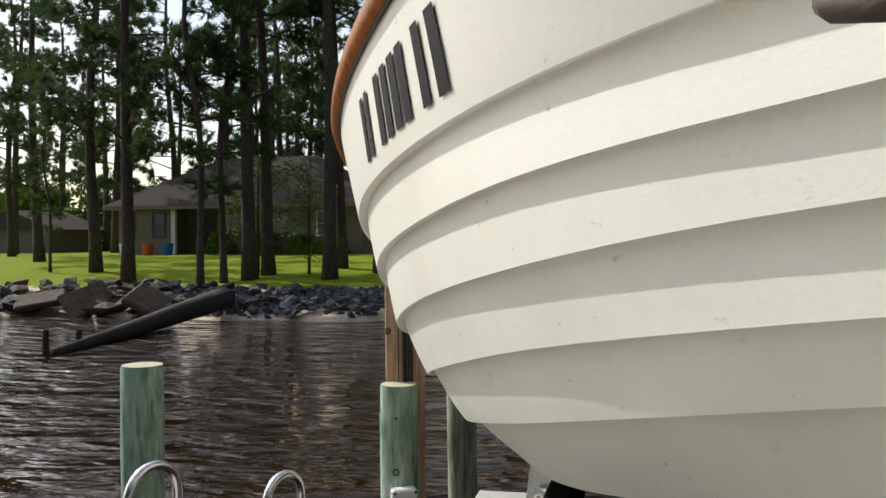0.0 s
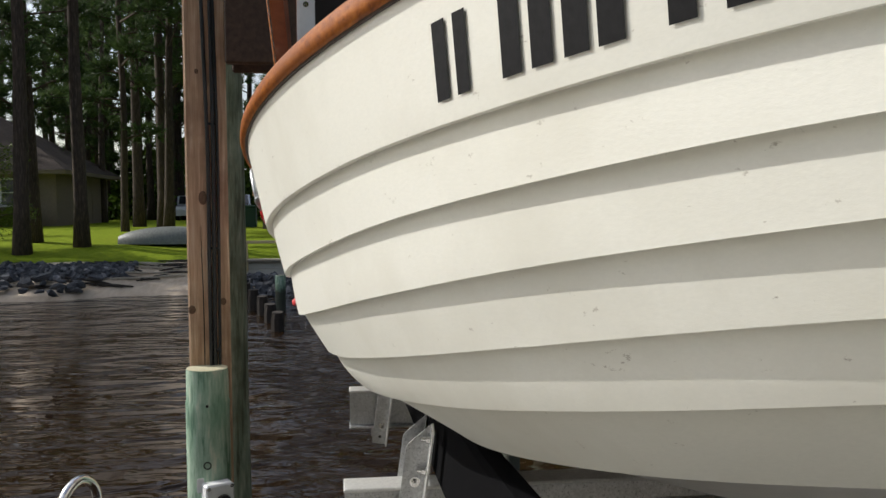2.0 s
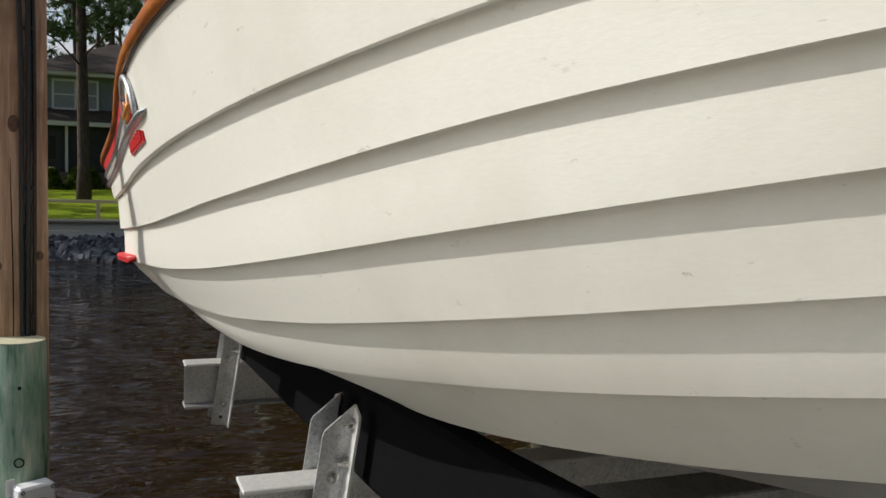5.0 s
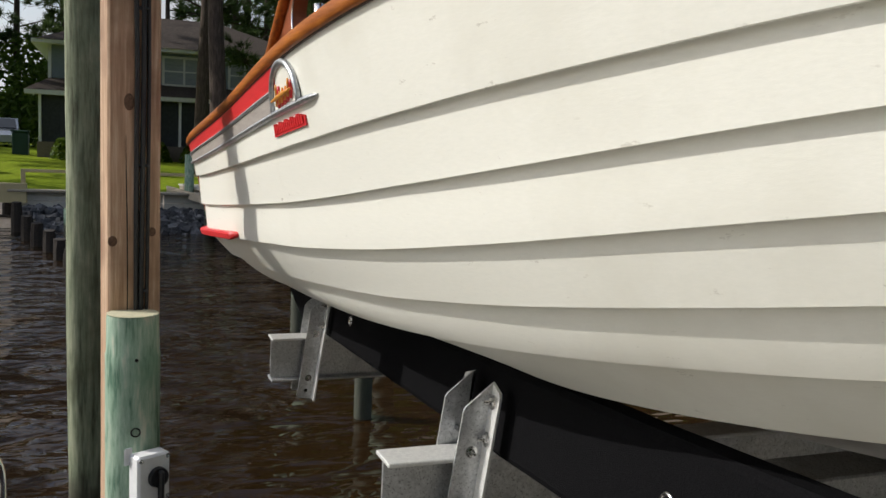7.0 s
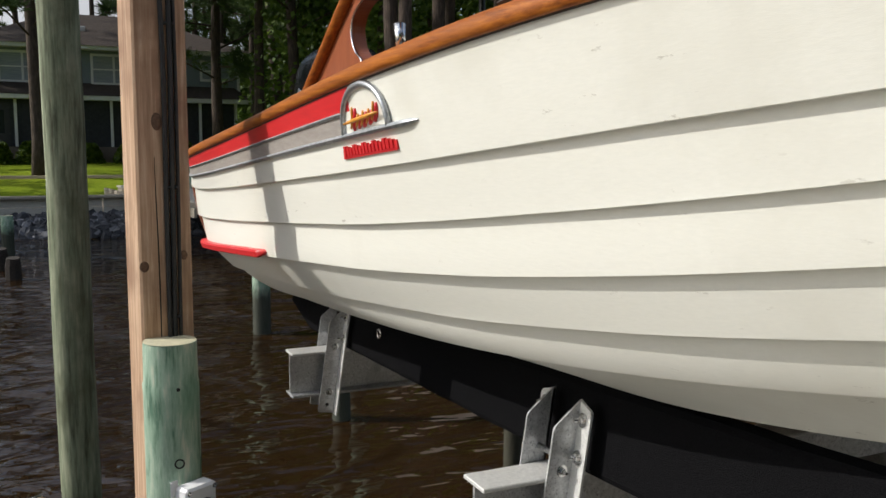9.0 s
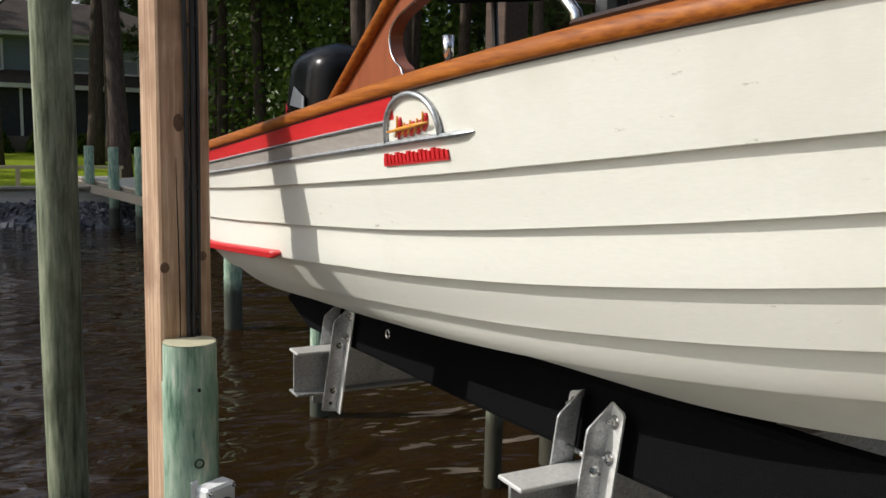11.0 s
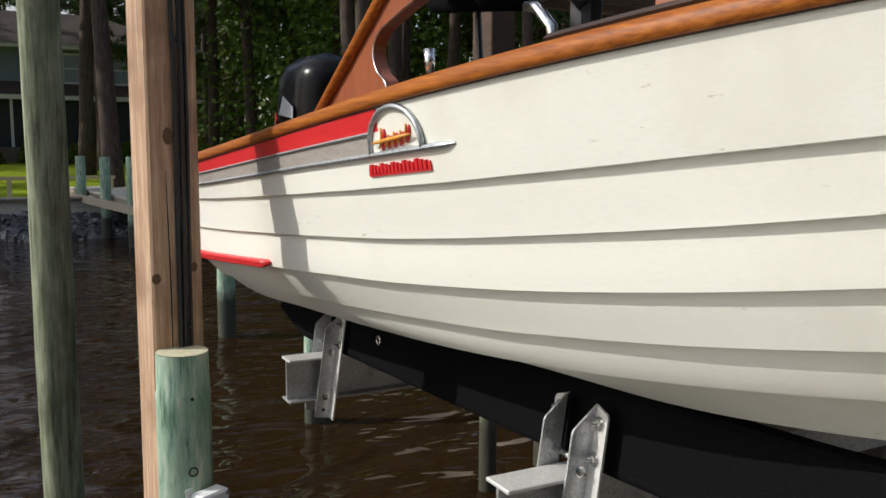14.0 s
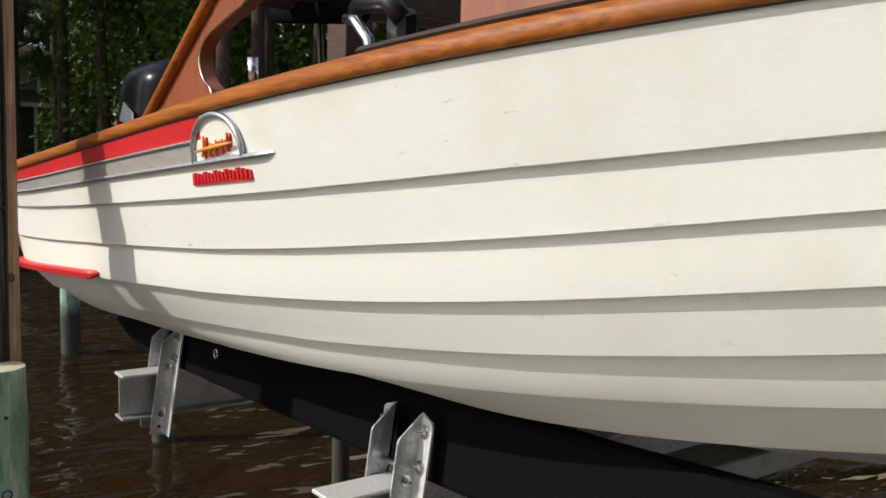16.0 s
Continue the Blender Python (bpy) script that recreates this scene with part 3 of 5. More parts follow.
for a, b in zip(vs, vs[1:]):
    fan.faces.new((c, a, b))
part("emblem_field", fan, "hull", boat, "cream emblem field")
# the maker's mark as plain slanted strokes, orange before red
for xc, va, vb in ((0.648, 0.50, 0.27), (0.674, 0.49, 0.36), (0.698, 0.49, 0.34), (0.724, 0.48, 0.34), (0.748, 0.46, 0.28)):
    for mat, off, dx, r in (("red", 0.004, 0.004, 0.0042), ("gold", 0.008, 0.0, 0.0028)):
        part("emblem_stroke", tube([skin(xc + dx + 0.016 * q + 0.005 * math.sin(3.1 * q), lerp(va, vb, q) + 0.02 * (dx > 0), off) for q in (0, 0.25, 0.5, 0.75, 1)], [r * 0.7, r, r, r, r * 0.7], 7), mat, boat, "raised red and orange emblem stroke", True)
part("emblem_stroke", tube([skin(lerp(0.622, 0.782, q), 0.43 - 0.03 * q, 0.011) for q in (0, 0.3, 0.7, 1)], [0.002, 0.004, 0.004, 0.002], 8), "gold", boat, "raised orange emblem bar", True)
strip("name_bar", "red", 0.572, 0.818, [(0.72, 0.0, 0), (0.72, 0.003, 0), (0.83, 0.004, 0), (0.83, 0.0, 0)], "raised red nameplate strip", 20)
for n in range(15):
    x = 0.582 + n * 0.0154
    strip("name_bar", "red", x, x + 0.010, [(0.675 + 0.015 * (n % 3), 0.0, 0), (0.675 + 0.015 * (n % 3), 0.006, 0), (0.80, 0.006, 0), (0.80, 0.0, 0)], "raised red nameplate strip", 2, smooth=False)
# black registration bars on the bow
for x0, x1 in ((1.976, 1.996), (2.008, 2.026), (2.069, 2.092), (2.103, 2.126), (2.137, 2.161), (2.169, 2.192), (2.225, 2.245), (2.264, 2.287)):
    v0, v1 = 0.30, 0.82
    n = 6
    rows = []
    for v in [lerp(v0, v1, s / 5) for s in range(6)]:
        rows.append([skin(lerp(x0, x1, i / n) - 0.02 * (v - v0), v, 0.0016) for i in range(n + 1)])
    part("registration_bar", sheet(rows), "black_vinyl", boat, "black vinyl bar", True)
part("bow_grab_bar", tube([(2.646, 0.865, 2.267), (2.652, 0.867, 2.266), (2.668, 0.877, 2.262), (2.72, 0.90, 2.262), H(2.80, 0.6) + Vector((0, 0.01, 0))], [0.0045, 0.0068, 0.0068, 0.0068, 0.0068], 12), "dark_wood", boat, "dark cord-wrapped grab bar", True)
# red spray rail at the stern
strip("spray_rail", "red", STERN - 0.03, -0.232, [(2.79, -0.006, 0), (2.77, 0.020, 0.002), (2.79, 0.026, 0), (2.92, 0.026, 0), (2.95, 0.020, 0), (2.97, -0.006, 0)], "red painted spray rail", tip=0.02)

# cabin side: raked aft pillar with a rounded window corner, forward panel, top rail
def eased(points, n=5):
    """A rounder line through points."""
    out = []
    for i in range(len(points) - 1):
        a, b, c, d = points[max(0, i - 1)], points[i], points[i + 1], points[min(len(points) - 1, i + 2)]
        for k in range(n):
            t = k / n
            out.append(tuple(0.5 * (2 * q + (r - p) * t + (2 * p - 5 * q + 4 * r - w) * t * t + (3 * q - p - 3 * r + w) * t ** 3) for p, q, r, w in zip(a, b, c, d)))
    return out + [points[-1]]


def cabin():
    y = 0.285
    sill = lambda x: H(x, 0).z + 0.027
    ctrl = [(0.175, sill(0.175)), (0.565, sill(0.565))]
    inner = [(0.548, 2.327), (0.515, 2.345), (0.494, 2.372), (0.494, 2.402), (0.53, 2.428), (0.62, 2.452), (0.76, 2.490), (1.06, 2.62)]
    inner = eased([ctrl[1]] + inner)[1:]
    outer = [(0.90, 2.66), (0.577, 2.500)]
    pts = [Vector((x, y, z)) for x, z in ctrl + inner + outer]
    part("cabin_pillar", slab(pts, 0.028), "mahogany_panel", boat, "varnished mahogany cabin pillar")
    edge = [Vector((x - 0.008, y - 0.006, z + 0.004)) for x, z in (ctrl[0], outer[1], outer[0])]
    part("pillar_moulding", tube(edge, 0.013, 10), "mahogany", boat, "rounded mahogany moulding", True)
    part("window_trim", tube([Vector((x, y - 0.002, z)) for x, z in [ctrl[1]] + inner], 0.0018, 8), "steel", boat, "polished window trim", True)
    part("forward_panel", slab([Vector((x, 0.350 + (x - 1.26) * 0.12, z)) for x, z in ((1.262, sill(1.3)), (1.262, 2.62), (1.44, 2.62), (1.44, sill(1.4)))], 0.02), "mahogany_panel", boat, "varnished mahogany cabin side")
    part("roof_edge", tube([(0.90, y + 0.014, 2.655), (1.1, y + 0.014, 2.70), (1.46, y + 0.03, 2.74)], 0.028, 10), "mahogany", boat, "rounded mahogany roof edge", True)
    part("windshield", slab([Vector((1.46, 0.385, sill(1.4))), Vector((1.44, 0.385, 2.74)), Vector((1.44, 2 * CENTRE - 0.385, 2.74)), Vector((1.46, 2 * CENTRE - 0.385, sill(1.4)))], 0.008, (1, 0, 0)), "tint_glass", boat, "smoked windshield pane")
    part("canvas_roll", tube([(-0.42, 0.90, 2.655), (-0.15, 0.90, 2.63), (0.09, 0.90, 2.60)], [0.034, 0.038, 0.034], 14), "carpet", boat, "rolled black canvas", True)
    part("canvas_strut", tube([(-0.15, 0.90, 2.62), (-0.10, 0.90, 2.2), (-0.10, 0.9, 2.0)], 0.010, 8), "black_plastic", boat)
    fr = part("windshield_frame", slab([Vector((1.462, 0.360, sill(1.4) - 0.01)), Vector((1.442, 0.360, 2.75)), Vector((1.442, 0.386, 2.75)), Vector((1.462, 0.386, sill(1.4) - 0.01))], 0.012, (1, 0, 0)), "white_plastic", boat, "white screwed windshield frame")
    for n in range(5):
        s = (n + 0.5) / 5
        sc = new("screw", bpy.data.meshes["bolt"])
        sc.parent = fr
        sc.matrix_basis = Matrix.Translation((lerp(1.462, 1.442, s) + 0.012, 0.373, lerp(sill(1.4), 2.75, s))) @ pose(0, 0, 0, 0, 90, 0) @ Matrix.Scale(0.35, 4)
    far = [Vector((p.x, 2 * CENTRE - p.y, p.z)) for p in pts]
    part("cabin_pillar", slab(far, 0.028), "mahogany_panel", boat, "varnished mahogany cabin pillar")


BOLT = bolt_mesh()
cabin()
tb = part("throttle_box", B((1.035, 0.372, 2.28), (1.083, 0.412, 2.435), 0.010), "black_plastic", boat, "black throttle control box")
part("throttle_grip", tube([(0.955, 0.366, 2.440), (0.985, 0.364, 2.450), (1.05, 0.372, 2.445), (1.078, 0.38, 2.415)], [0.012, 0.018, 0.018, 0.016], 12), "black_plastic", tb, smooth=True)
part("throttle_lever", tube([(0.962, 0.346, 2.424), (0.995, 0.345, 2.418), (1.028, 0.350, 2.385), (1.034, 0.358, 2.31)], [0.008, 0.010, 0.010, 0.009], 10), "steel", tb, "polished throttle lever", True)
part("cleat", tube([(0.745, 0.285, 2.33), (0.74, 0.285, 2.372)], [0.008, 0.012], 10), "steel", boat, "small polished deck fitting", True)


# ---- the outboard motor on the transom ----
def outboard():
    x, y = STERN - 0.23, 0.965
    ob = thing("outboard_motor", (x, y, 2.0), "gloss black outboard motor with silver decals on the boat's transom", "outboard motor")
    rows = []
    for n in range(15):
        s = n / 14
        z = 2.14 + 0.46 * s
        k = lerp(0.90, 1.0, min(1.0, s / 0.35)) * (1 - 0.14 * max(0.0, s - 0.35)) * max(0.0, 1 - max(0.0, (s - 0.66) / 0.34) ** 2.6) ** 0.5
        row = []
        for i in range(25):
            a = 2 * math.pi * i / 24
            ca, sa = math.cos(a), math.sin(a)
            row.append((x - 0.04 + 0.06 * s + 0.27 * k * math.copysign(abs(ca) ** 0.75, ca), y + 0.195 * k * math.copysign(abs(sa) ** 0.75, sa), z))
        rows.append(row)
    cowl = part("cowl", sheet(rows), "gloss_black", ob, "gloss black engine cowl", True)
    for dz, h in ((0.10, 0.10),):
        part("decal", slab([(x - 0.05, y - 0.198, 2.22 + dz), (x + 0.12, y - 0.191, 2.20 + dz), (x + 0.12, y - 0.191, 2.25 + dz), (x, y - 0.195, 2.20 + dz + h)], 0.004, (0, -1, 0)), "silver", cowl, "silver decal")
    part("decal", slab([(x - 0.20, y - 0.165, 2.20), (x - 0.14, y - 0.191, 2.19), (x - 0.11, y - 0.193, 2.30), (x - 0.17, y - 0.178, 2.33)], 0.004, (0, -1, 0)), "red", cowl, "red decal")
    part("lower_cowl", B((x - 0.20, y - 0.14, 2.06), (x + 0.16, y + 0.14, 2.18), 0.03), "black_plastic", ob)
    part("midsection", B((x - 0.08, y - 0.06, 1.45), (x + 0.08, y + 0.06, 2.08), 0.02), "black_plastic", ob)
    part("clamp_bracket", B((x + 0.06, y - 0.11, 1.85), (x + 0.25, y + 0.11, 2.12), 0.01), "black_plastic", ob)
    part("gearcase", tube([(x - 0.22, y, 1.30), (x, y, 1.30), (x + 0.2, y, 1.30)], [0.03, 0.055, 0.01], 14), "black_plastic", ob, smooth=True)


outboard()


# ---- piles and posts ----
def pile(at, top, r, mat, label, base=-1.4, lean=(0, 0), group="round piles", seed=0, cap=True, collar=False):
    rng = random.Random(seed)
    ob = thing("pile", (at[0], at[1], base), label, "pile", group)
    n = max(6, int((top - base) / 0.12))
    path, rad = [], []
    for i in range(n + 1):
        s = i / n
        z = lerp(base, top - 0.012, s)
        path.append((at[0] + lean[0] * (z - 1.5) + 0.004 * noise.noise((z * 1.2, seed, 0)), at[1] + lean[1] * (z - 1.5) + 0.004 * noise.noise((z * 1.2, seed, 5)), z))
        rad.append(r * (1.04 - 0.05 * s))
    if collar:      # the shaved top, a little slimmer than the shaft
        for dz, k in ((0.104, 0.998), (0.096, 0.965)):
            at_z = max(i for i, p in enumerate(path) if p[2] < top - dz)
            path.insert(at_z + 1, (path[at_z][0], path[at_z][1], top - dz))
            rad.insert(at_z + 1, r * k)
        for i, p in enumerate(path):
            if p[2] > top - 0.095:
                rad[i] = r * 0.955
    path.append((path[-1][0], path[-1][1], top))
    rad.append(r * 0.93)
    part("shaft", tube(path, rad, 28, wobble=0.012, rng=rng), mat, ob, smooth=True).data.set_sharp_from_angle(angle=radians(35))
    if cap:
        cb = bmesh.new()
        bmesh.ops.create_circle(cb, cap_ends=True, segments=24, radius=r * 0.94, matrix=pose(path[-1][0], path[-1][1], top + 0.002))
        part("end_grain", cb, "endgrain", ob, "sawn end grain")
    return ob


P1 = (-0.061, -0.008)
p1 = pile(P1, 1.672, 0.069, "pile", "green treated round pile sawn off beside the boat lift", seed=1, collar=True)
hole = bmesh.new()
bmesh.ops.create_cone(hole, cap_ends=True, segments=14, radius1=0.0045, radius2=0.0045, depth=0.004, matrix=pose(P1[0] + 0.0685, P1[1] + 0.008, 1.564, 0, 90, 0))
part("nail_hole", hole, "dark_hole", p1)
part("knot", tube([(P1[0] + 0.070, P1[1] + 0.006 + 0.011 * math.cos(a * math.pi / 8), 1.376 + 0.011 * math.sin(a * math.pi / 8)) for a in range(17)], 0.0018, 6), "dark_hole", p1, "dark ring knot", True)

pile((-0.139, -1.065), 1.705, 0.082, "pile", "green treated round pile sawn off over the water", seed=2)
pile((-2.05, -0.172), 4.6, 0.085, "pile_old", "tall weathered grey-green pile of the boat lift", seed=3, lean=(0, -0.004))
for n, (x, y, top, r) in enumerate(((-7.5, 1.95, 0.9, 0.10), (-4.2, 1.8, 1.2, 0.07), (-5.6, 2.4, 1.5, 0.09), (-2.6, 2.9, 1.7, 0.08))):
    pile((x, y), top, r, "pile_old" if n == 3 else "pile", "old dark pile standing under the boat" if n == 3 else "green treated pile standing in dark water", seed=10 + n)


def lift_post(x, y, top, label, seed, base=-1.4, half=0.066, mat="post"):
    ob = thing("lift_post", (x, y, base), label, "post", "square lift posts")
    bm = bmesh.new()
    n = 24
    hw, hd = half, half + 0.002
    rows = []
    for i in range(n + 1):
        z = lerp(base, top, i / n)
        dx, dy = 0.002 * noise.noise((z, seed, 1)), 0.002 * noise.noise((z, seed, 9))
        c = 0.006
        ring = [(-hd + c, -hw), (hd - c, -hw), (hd, -hw + c), (hd, hw - c), (hd - c, hw), (-hd + c, hw), (-hd, hw - c), (-hd, -hw + c)]
        ct, sn = math.cos(radians(8.5)), math.sin(radians(8.5))
        rows.append([(x + a * ct - b * sn + dx, y + a * sn + b * ct + dy, z) for a, b in ring + ring[:1]])
    part("timber", sheet(rows), mat, ob).data.set_sharp_from_angle(angle=radians(30))
    return ob


post = lift_post(-0.178, -0.014, 4.4, "square weathered pine lift post with black cables", 1)
FACE = lambda y: -0.1005 - 0.150 * (y + 0.07)
for y0, r in ((0.004, 0.0062), (0.016, 0.0066), (0.027, 0.0048)):
    path = []
    for z in np.arange(1.2, 4.3, 0.1):
        y = y0 + 0.004 * math.sin(z * 2.3 + y0 * 90) - max(0.0, z - 2.35) * 0.035 * (1 if y0 < 0.01 else 0.3)
        path.append((FACE(y) + r * 0.9, y, z))
    part("cable", tube(path, r, 8), "cable", post, "black power cable", True)
crack = []
for z in np.arange(1.5, 2.15, 0.03):
    y = -0.022 + 0.008 * noise.noise((z * 2.1, 4, 0))
    crack.append((FACE(y), y, z))
part("crack", tube(crack, [0.0006 + 0.0014 * math.sin(math.pi * i / (len(crack) - 1)) for i in range(len(crack))], 5), "dark_hole", post, "drying crack")
for y, z, w, h in ((-0.018, 2.216, 0.013, 0.022), (-0.058, 1.856, 0.012, 0.014), (0.040, 1.88, 0.010, 0.012), (-0.03, 2.62, 0.006, 0.008)):
    kb = bmesh.new()
    bmesh.ops.create_uvsphere(kb, u_segments=14, v_segments=8, radius=1, matrix=Matrix.Translation((FACE(y), y, z)) @ pose(0, 0, 0, 0, 0, 8.5) @ Matrix.Diagonal((0.0022, w, h, 1)))
    part("knot", kb, "knot", post, "dark knot", True)
for z in (1.72, 2.05, 2.45, 2.9):
    part("cable_clip", B((-0.118, -0.002, z), (-0.103, 0.030, z + 0.008), 0.002), "cable", post)
lift_post(-2.42, 2.33, 4.4, "square dark weathered post standing on a pile behind the boat", 3, 1.42, 0.09, "dark_beam")
pile((-2.42, 2.33), 1.42, 0.055, "pile_old", "slender weathered pile under the far lift post", seed=17)
lift_post(-0.170, 2.55, 4.4, "dark weathered lift post across the slip", 2, mat="dark_beam")
ov = thing("lift_beam", (-0.17, 1.0, 2.63), "dark stained timber beam across the boat lift", "beam", "overhead beams")
part("timber", B((-0.28, 0.065, 2.64), (-0.24, 2.6, 2.86), 0.006), "dark_beam", ov)
part("timber", B((-0.10, 0.065, 2.64), (-0.06, 2.6, 2.86), 0.006), "dark_beam", ov)

# switch box on the sawn pile
sw = thing("switch_box", (0.02, 0.02, 1.27), "white lift switch box with black rotary handle on the pile", "switch box")
turn = Matrix.Translation((0.030, 0.030, 1.27)) @ pose(0, 0, 0, 0, 0, 28)
part("body", B((-0.022, -0.045, -0.065), (0.028, 0.045, 0.060), 0.006, turn), "white_plastic", sw)
part("mounting_tab", B((-0.022, -0.058, 0.030), (-0.016, -0.035, 0.075), 0.003, turn), "white_plastic", sw)
kb = bmesh.new()
bmesh.ops.create_cone(kb, cap_ends=True, segments=24, radius1=0.027, radius2=0.025, depth=0.012, matrix=turn @ pose(0.034, 0.008, 0.0, 0, 90, 0))
part("dial", kb, "black_plastic", sw)
part("handle", B((0.036, 0.002, -0.055), (0.052, 0.016, 0.020), 0.004, turn), "black_plastic", sw, "black switch handle")
part("cord", tube([turn @ Vector(p) for p in ((0.01, 0.0, -0.062), (0.02, 0.0, -0.085), (0.0, -0.02, -0.095), (-0.01, -0.03, -0.2))], 0.005, 8), "cable", sw, smooth=True)
for dy, dz in ((-0.037, 0.05), (0.037, 0.05), (-0.037, -0.056), (0.037, -0.056)):
    b = new("bolt", BOLT)
    b.parent = sw
    b.matrix_parent_inverse = sw.matrix_basis.inverted()
    b.matrix_basis = turn @ Matrix.Translation((0.0275, dy, dz)) @ pose(0, 0, 0, 0, 90, 0) @ Matrix.Scale(0.5, 4)

# swim ladder hoops
ld = thing("swim_ladder", (0.2, -0.6, 0), "stainless steel swim ladder with two hooped handrails", "ladder")
for x, y, top in ((0.22, -0.33, 1.41), (0.74, -0.50, 1.565)):
    ux, uy = 0.080, -0.029
    path = [(x + ux, y + uy, -0.6), (x + ux, y + uy, top - 0.12)] + [(x + ux * math.cos(a), y + uy * math.cos(a), top - 0.085 + 0.085 * math.sin(a)) for a in [math.pi * i / 12 for i in range(13)]] + [(x - ux, y - uy, -0.6)]
    part("handrail", tube(path, 0.0145, 14), "steel", ld, smooth=True)
for z in (-0.3, 0.0, 0.3):
    part("rung", tube([(0.22, -0.33, z), (0.74, -0.50, z)], 0.013, 10), "steel", ld, smooth=True)


# ---- boat lift: cross beams, bunks, brackets ----
def cross_beam(x, y0, z0, z1):
    ob = thing("lift_crossbeam", (x, 1.0, z0), "grey aluminium I-beam under the boat", "beam", "lift cross beams")
    w = 0.042
    # paler than the web: sunlight on the top is put into its colour
    part("top_flange", B((x - w, y0, z1 - 0.009), (x + w, 2.5, z1), 0.002), "alu_sunlit", ob)
    part("bottom_flange", B((x - w, y0, z0), (x + w, 2.5, z0 + 0.009), 0.002), "alu", ob)
    part("web", B((x - 0.004, y0 + 0.002, z0 + 0.009), (x + 0.004, 2.5, z1 - 0.009)), "alu", ob)
    return ob


def bunk_bracket(x, y, z0, z1):
    """Two angle irons astride the beam: one leg along the beam, the other flat on the bunk."""
    ob = thing("bunk_bracket", (x, y, z0), "pair of bolted aluminium angle uprights holding the bunk", "bracket", "bunk brackets")
    h = (z1 - z0) / math.cos(radians(8))
    for side in (1, -1):
        lean = Matrix.Translation((x + 0.046 * side, y, z0)) @ pose(0, 0, 0, -8, 0, 0)
        arc = [(-0.056 + 0.020 * (1 - math.cos(a)), h - 0.062 + 0.020 * math.sin(a)) for a in [radians(10 * i) for i in range(6)]]
        up = part("upright", slab([lean @ Vector((0, p, q)) for p, q in [(-0.056, 0.004), (-0.052, 0), (0, 0), (0, h)] + [(-0.006, h - 0.001)] + arc[::-1]], 0.005, (side, 0, 0)), "alu", ob)
        top = [(side * (0.030 + 0.012 * math.sin(a)), h - 0.022 + 0.012 * math.cos(a)) for a in [radians(18 * i) for i in range(6)]]
        # the leg towards the sun gets the paler, light-in-colour copy
        part("flange", slab([lean @ Vector((p, -0.005, q)) for p, q in [(0, 0), (0, h)] + top + [(side * 0.042, 0.0)]], 0.005, (0, 1, 0)), "alu_sunlit", up)
        for dz in (0.034, 0.106):                     # through the bunk
            b = new("bolt", BOLT)
            b.parent = up
            b.matrix_basis = lean @ Matrix.Translation((side * 0.020, -0.0052, h - dz)) @ pose(0, 0, 0, 90, 0, 0) @ Matrix.Scale(1.2, 4)
        for dz in (0.136, 0.292):                     # through the beam
            b = new("bolt", BOLT)
            b.parent = up
            b.matrix_basis = lean @ Matrix.Translation((side * 0.005, -0.026, h - dz)) @ pose(0, 0, 0, 0, 90 * side, 0)
        hole = bmesh.new()
        bmesh.ops.create_cone(hole, cap_ends=True, segments=14, radius1=0.006, radius2=0.006, depth=0.0015, matrix=lean @ Matrix.Translation((side * 0.0052, -0.028, h - 0.336)) @ pose(0, 0, 0, 0, 90, 0))
        part("bolt_hole", hole, "dark_hole", up)
    part("through_bolt", tube([lean @ Vector((-0.002, -0.020, h - 0.118)), lean @ Vector((0.094, -0.020, h - 0.118))], 0.0062, 10), "steel", ob, smooth=True)
    return ob


cross_beam(0.775, 0.420, 1.393, 1.545)
cross_beam(-0.645, 0.448, 1.318, 1.470)
bunk_bracket(0.775, 0.575, 1.330, 1.690)
bunk_bracket(-0.645, 0.588, 1.257, 1.617)


def bunk(y, label):
    ob = thing("lift_bunk", (0.5, y, 1.45), label, "bunk", "lift bunks")
    rows = []
    prof = [(-0.022, 0.0), (-0.026, 0.06), (-0.026, 0.94), (-0.018, 1.0), (0.018, 1.0), (0.026, 0.94), (0.026, 0.06), (0.022, 0.0)]
    s = 1 if y < CENTRE else -1
    for py, pz in prof + prof[:1]:
        row = []
        for i in range(61):
            x = lerp(-1.30, 2.45, i / 60)
            end = max(0.0, (-1.05 - x) / 0.25) * 0.10
            zb, zt = 1.505 + 0.05 * x, 1.657 + 0.070 * x
            row.append((x, y + py + s * 0.020 * pz + 0.0015 * noise.noise((x * 9, pz * 3, y)), lerp(zb, zt, pz) + (end * 0.8 if pz < 0.1 else 0) + 0.002 * noise.noise((x * 7, 2, y))))
        rows.append(row)
    bm = sheet(rows)
    bmesh.ops.holes_fill(bm, edges=[e for e in bm.edges if e.is_boundary], sides=20)
    bmesh.ops.recalc_face_normals(bm, faces=bm.faces[:])
    part("carpeted_board", bm, "carpet", ob)
    for x in (-0.272, 1.375):
        z = 1.505 + 0.05 * x + 0.10
        part("eye_bolt", tube([(x + 0.013 * math.cos(a), y - s * 0.032, z + 0.013 * math.sin(a)) for a in [math.pi * 2 * i / 16 for i in range(17)]], 0.0032, 8), "steel", ob, "steel eye bolt", True)
    return ob


bunk(0.662, "long bunk board wrapped in black carpet")
bunk(2 * CENTRE - 0.662, "long bunk board wrapped in black carpet")
br = thing("lift_guide_beam", (1.8, 1.0, 1.5), "speckled galvanized channel between the bunks", "beam", "lift channels")
part("channel", B((1.00, 0.72, 1.50), (1.12, 1.78, 1.56), 0.004), "alu", br)
br2 = copy_thing(br, Matrix.Translation((2.45, 1.0, 1.55)))


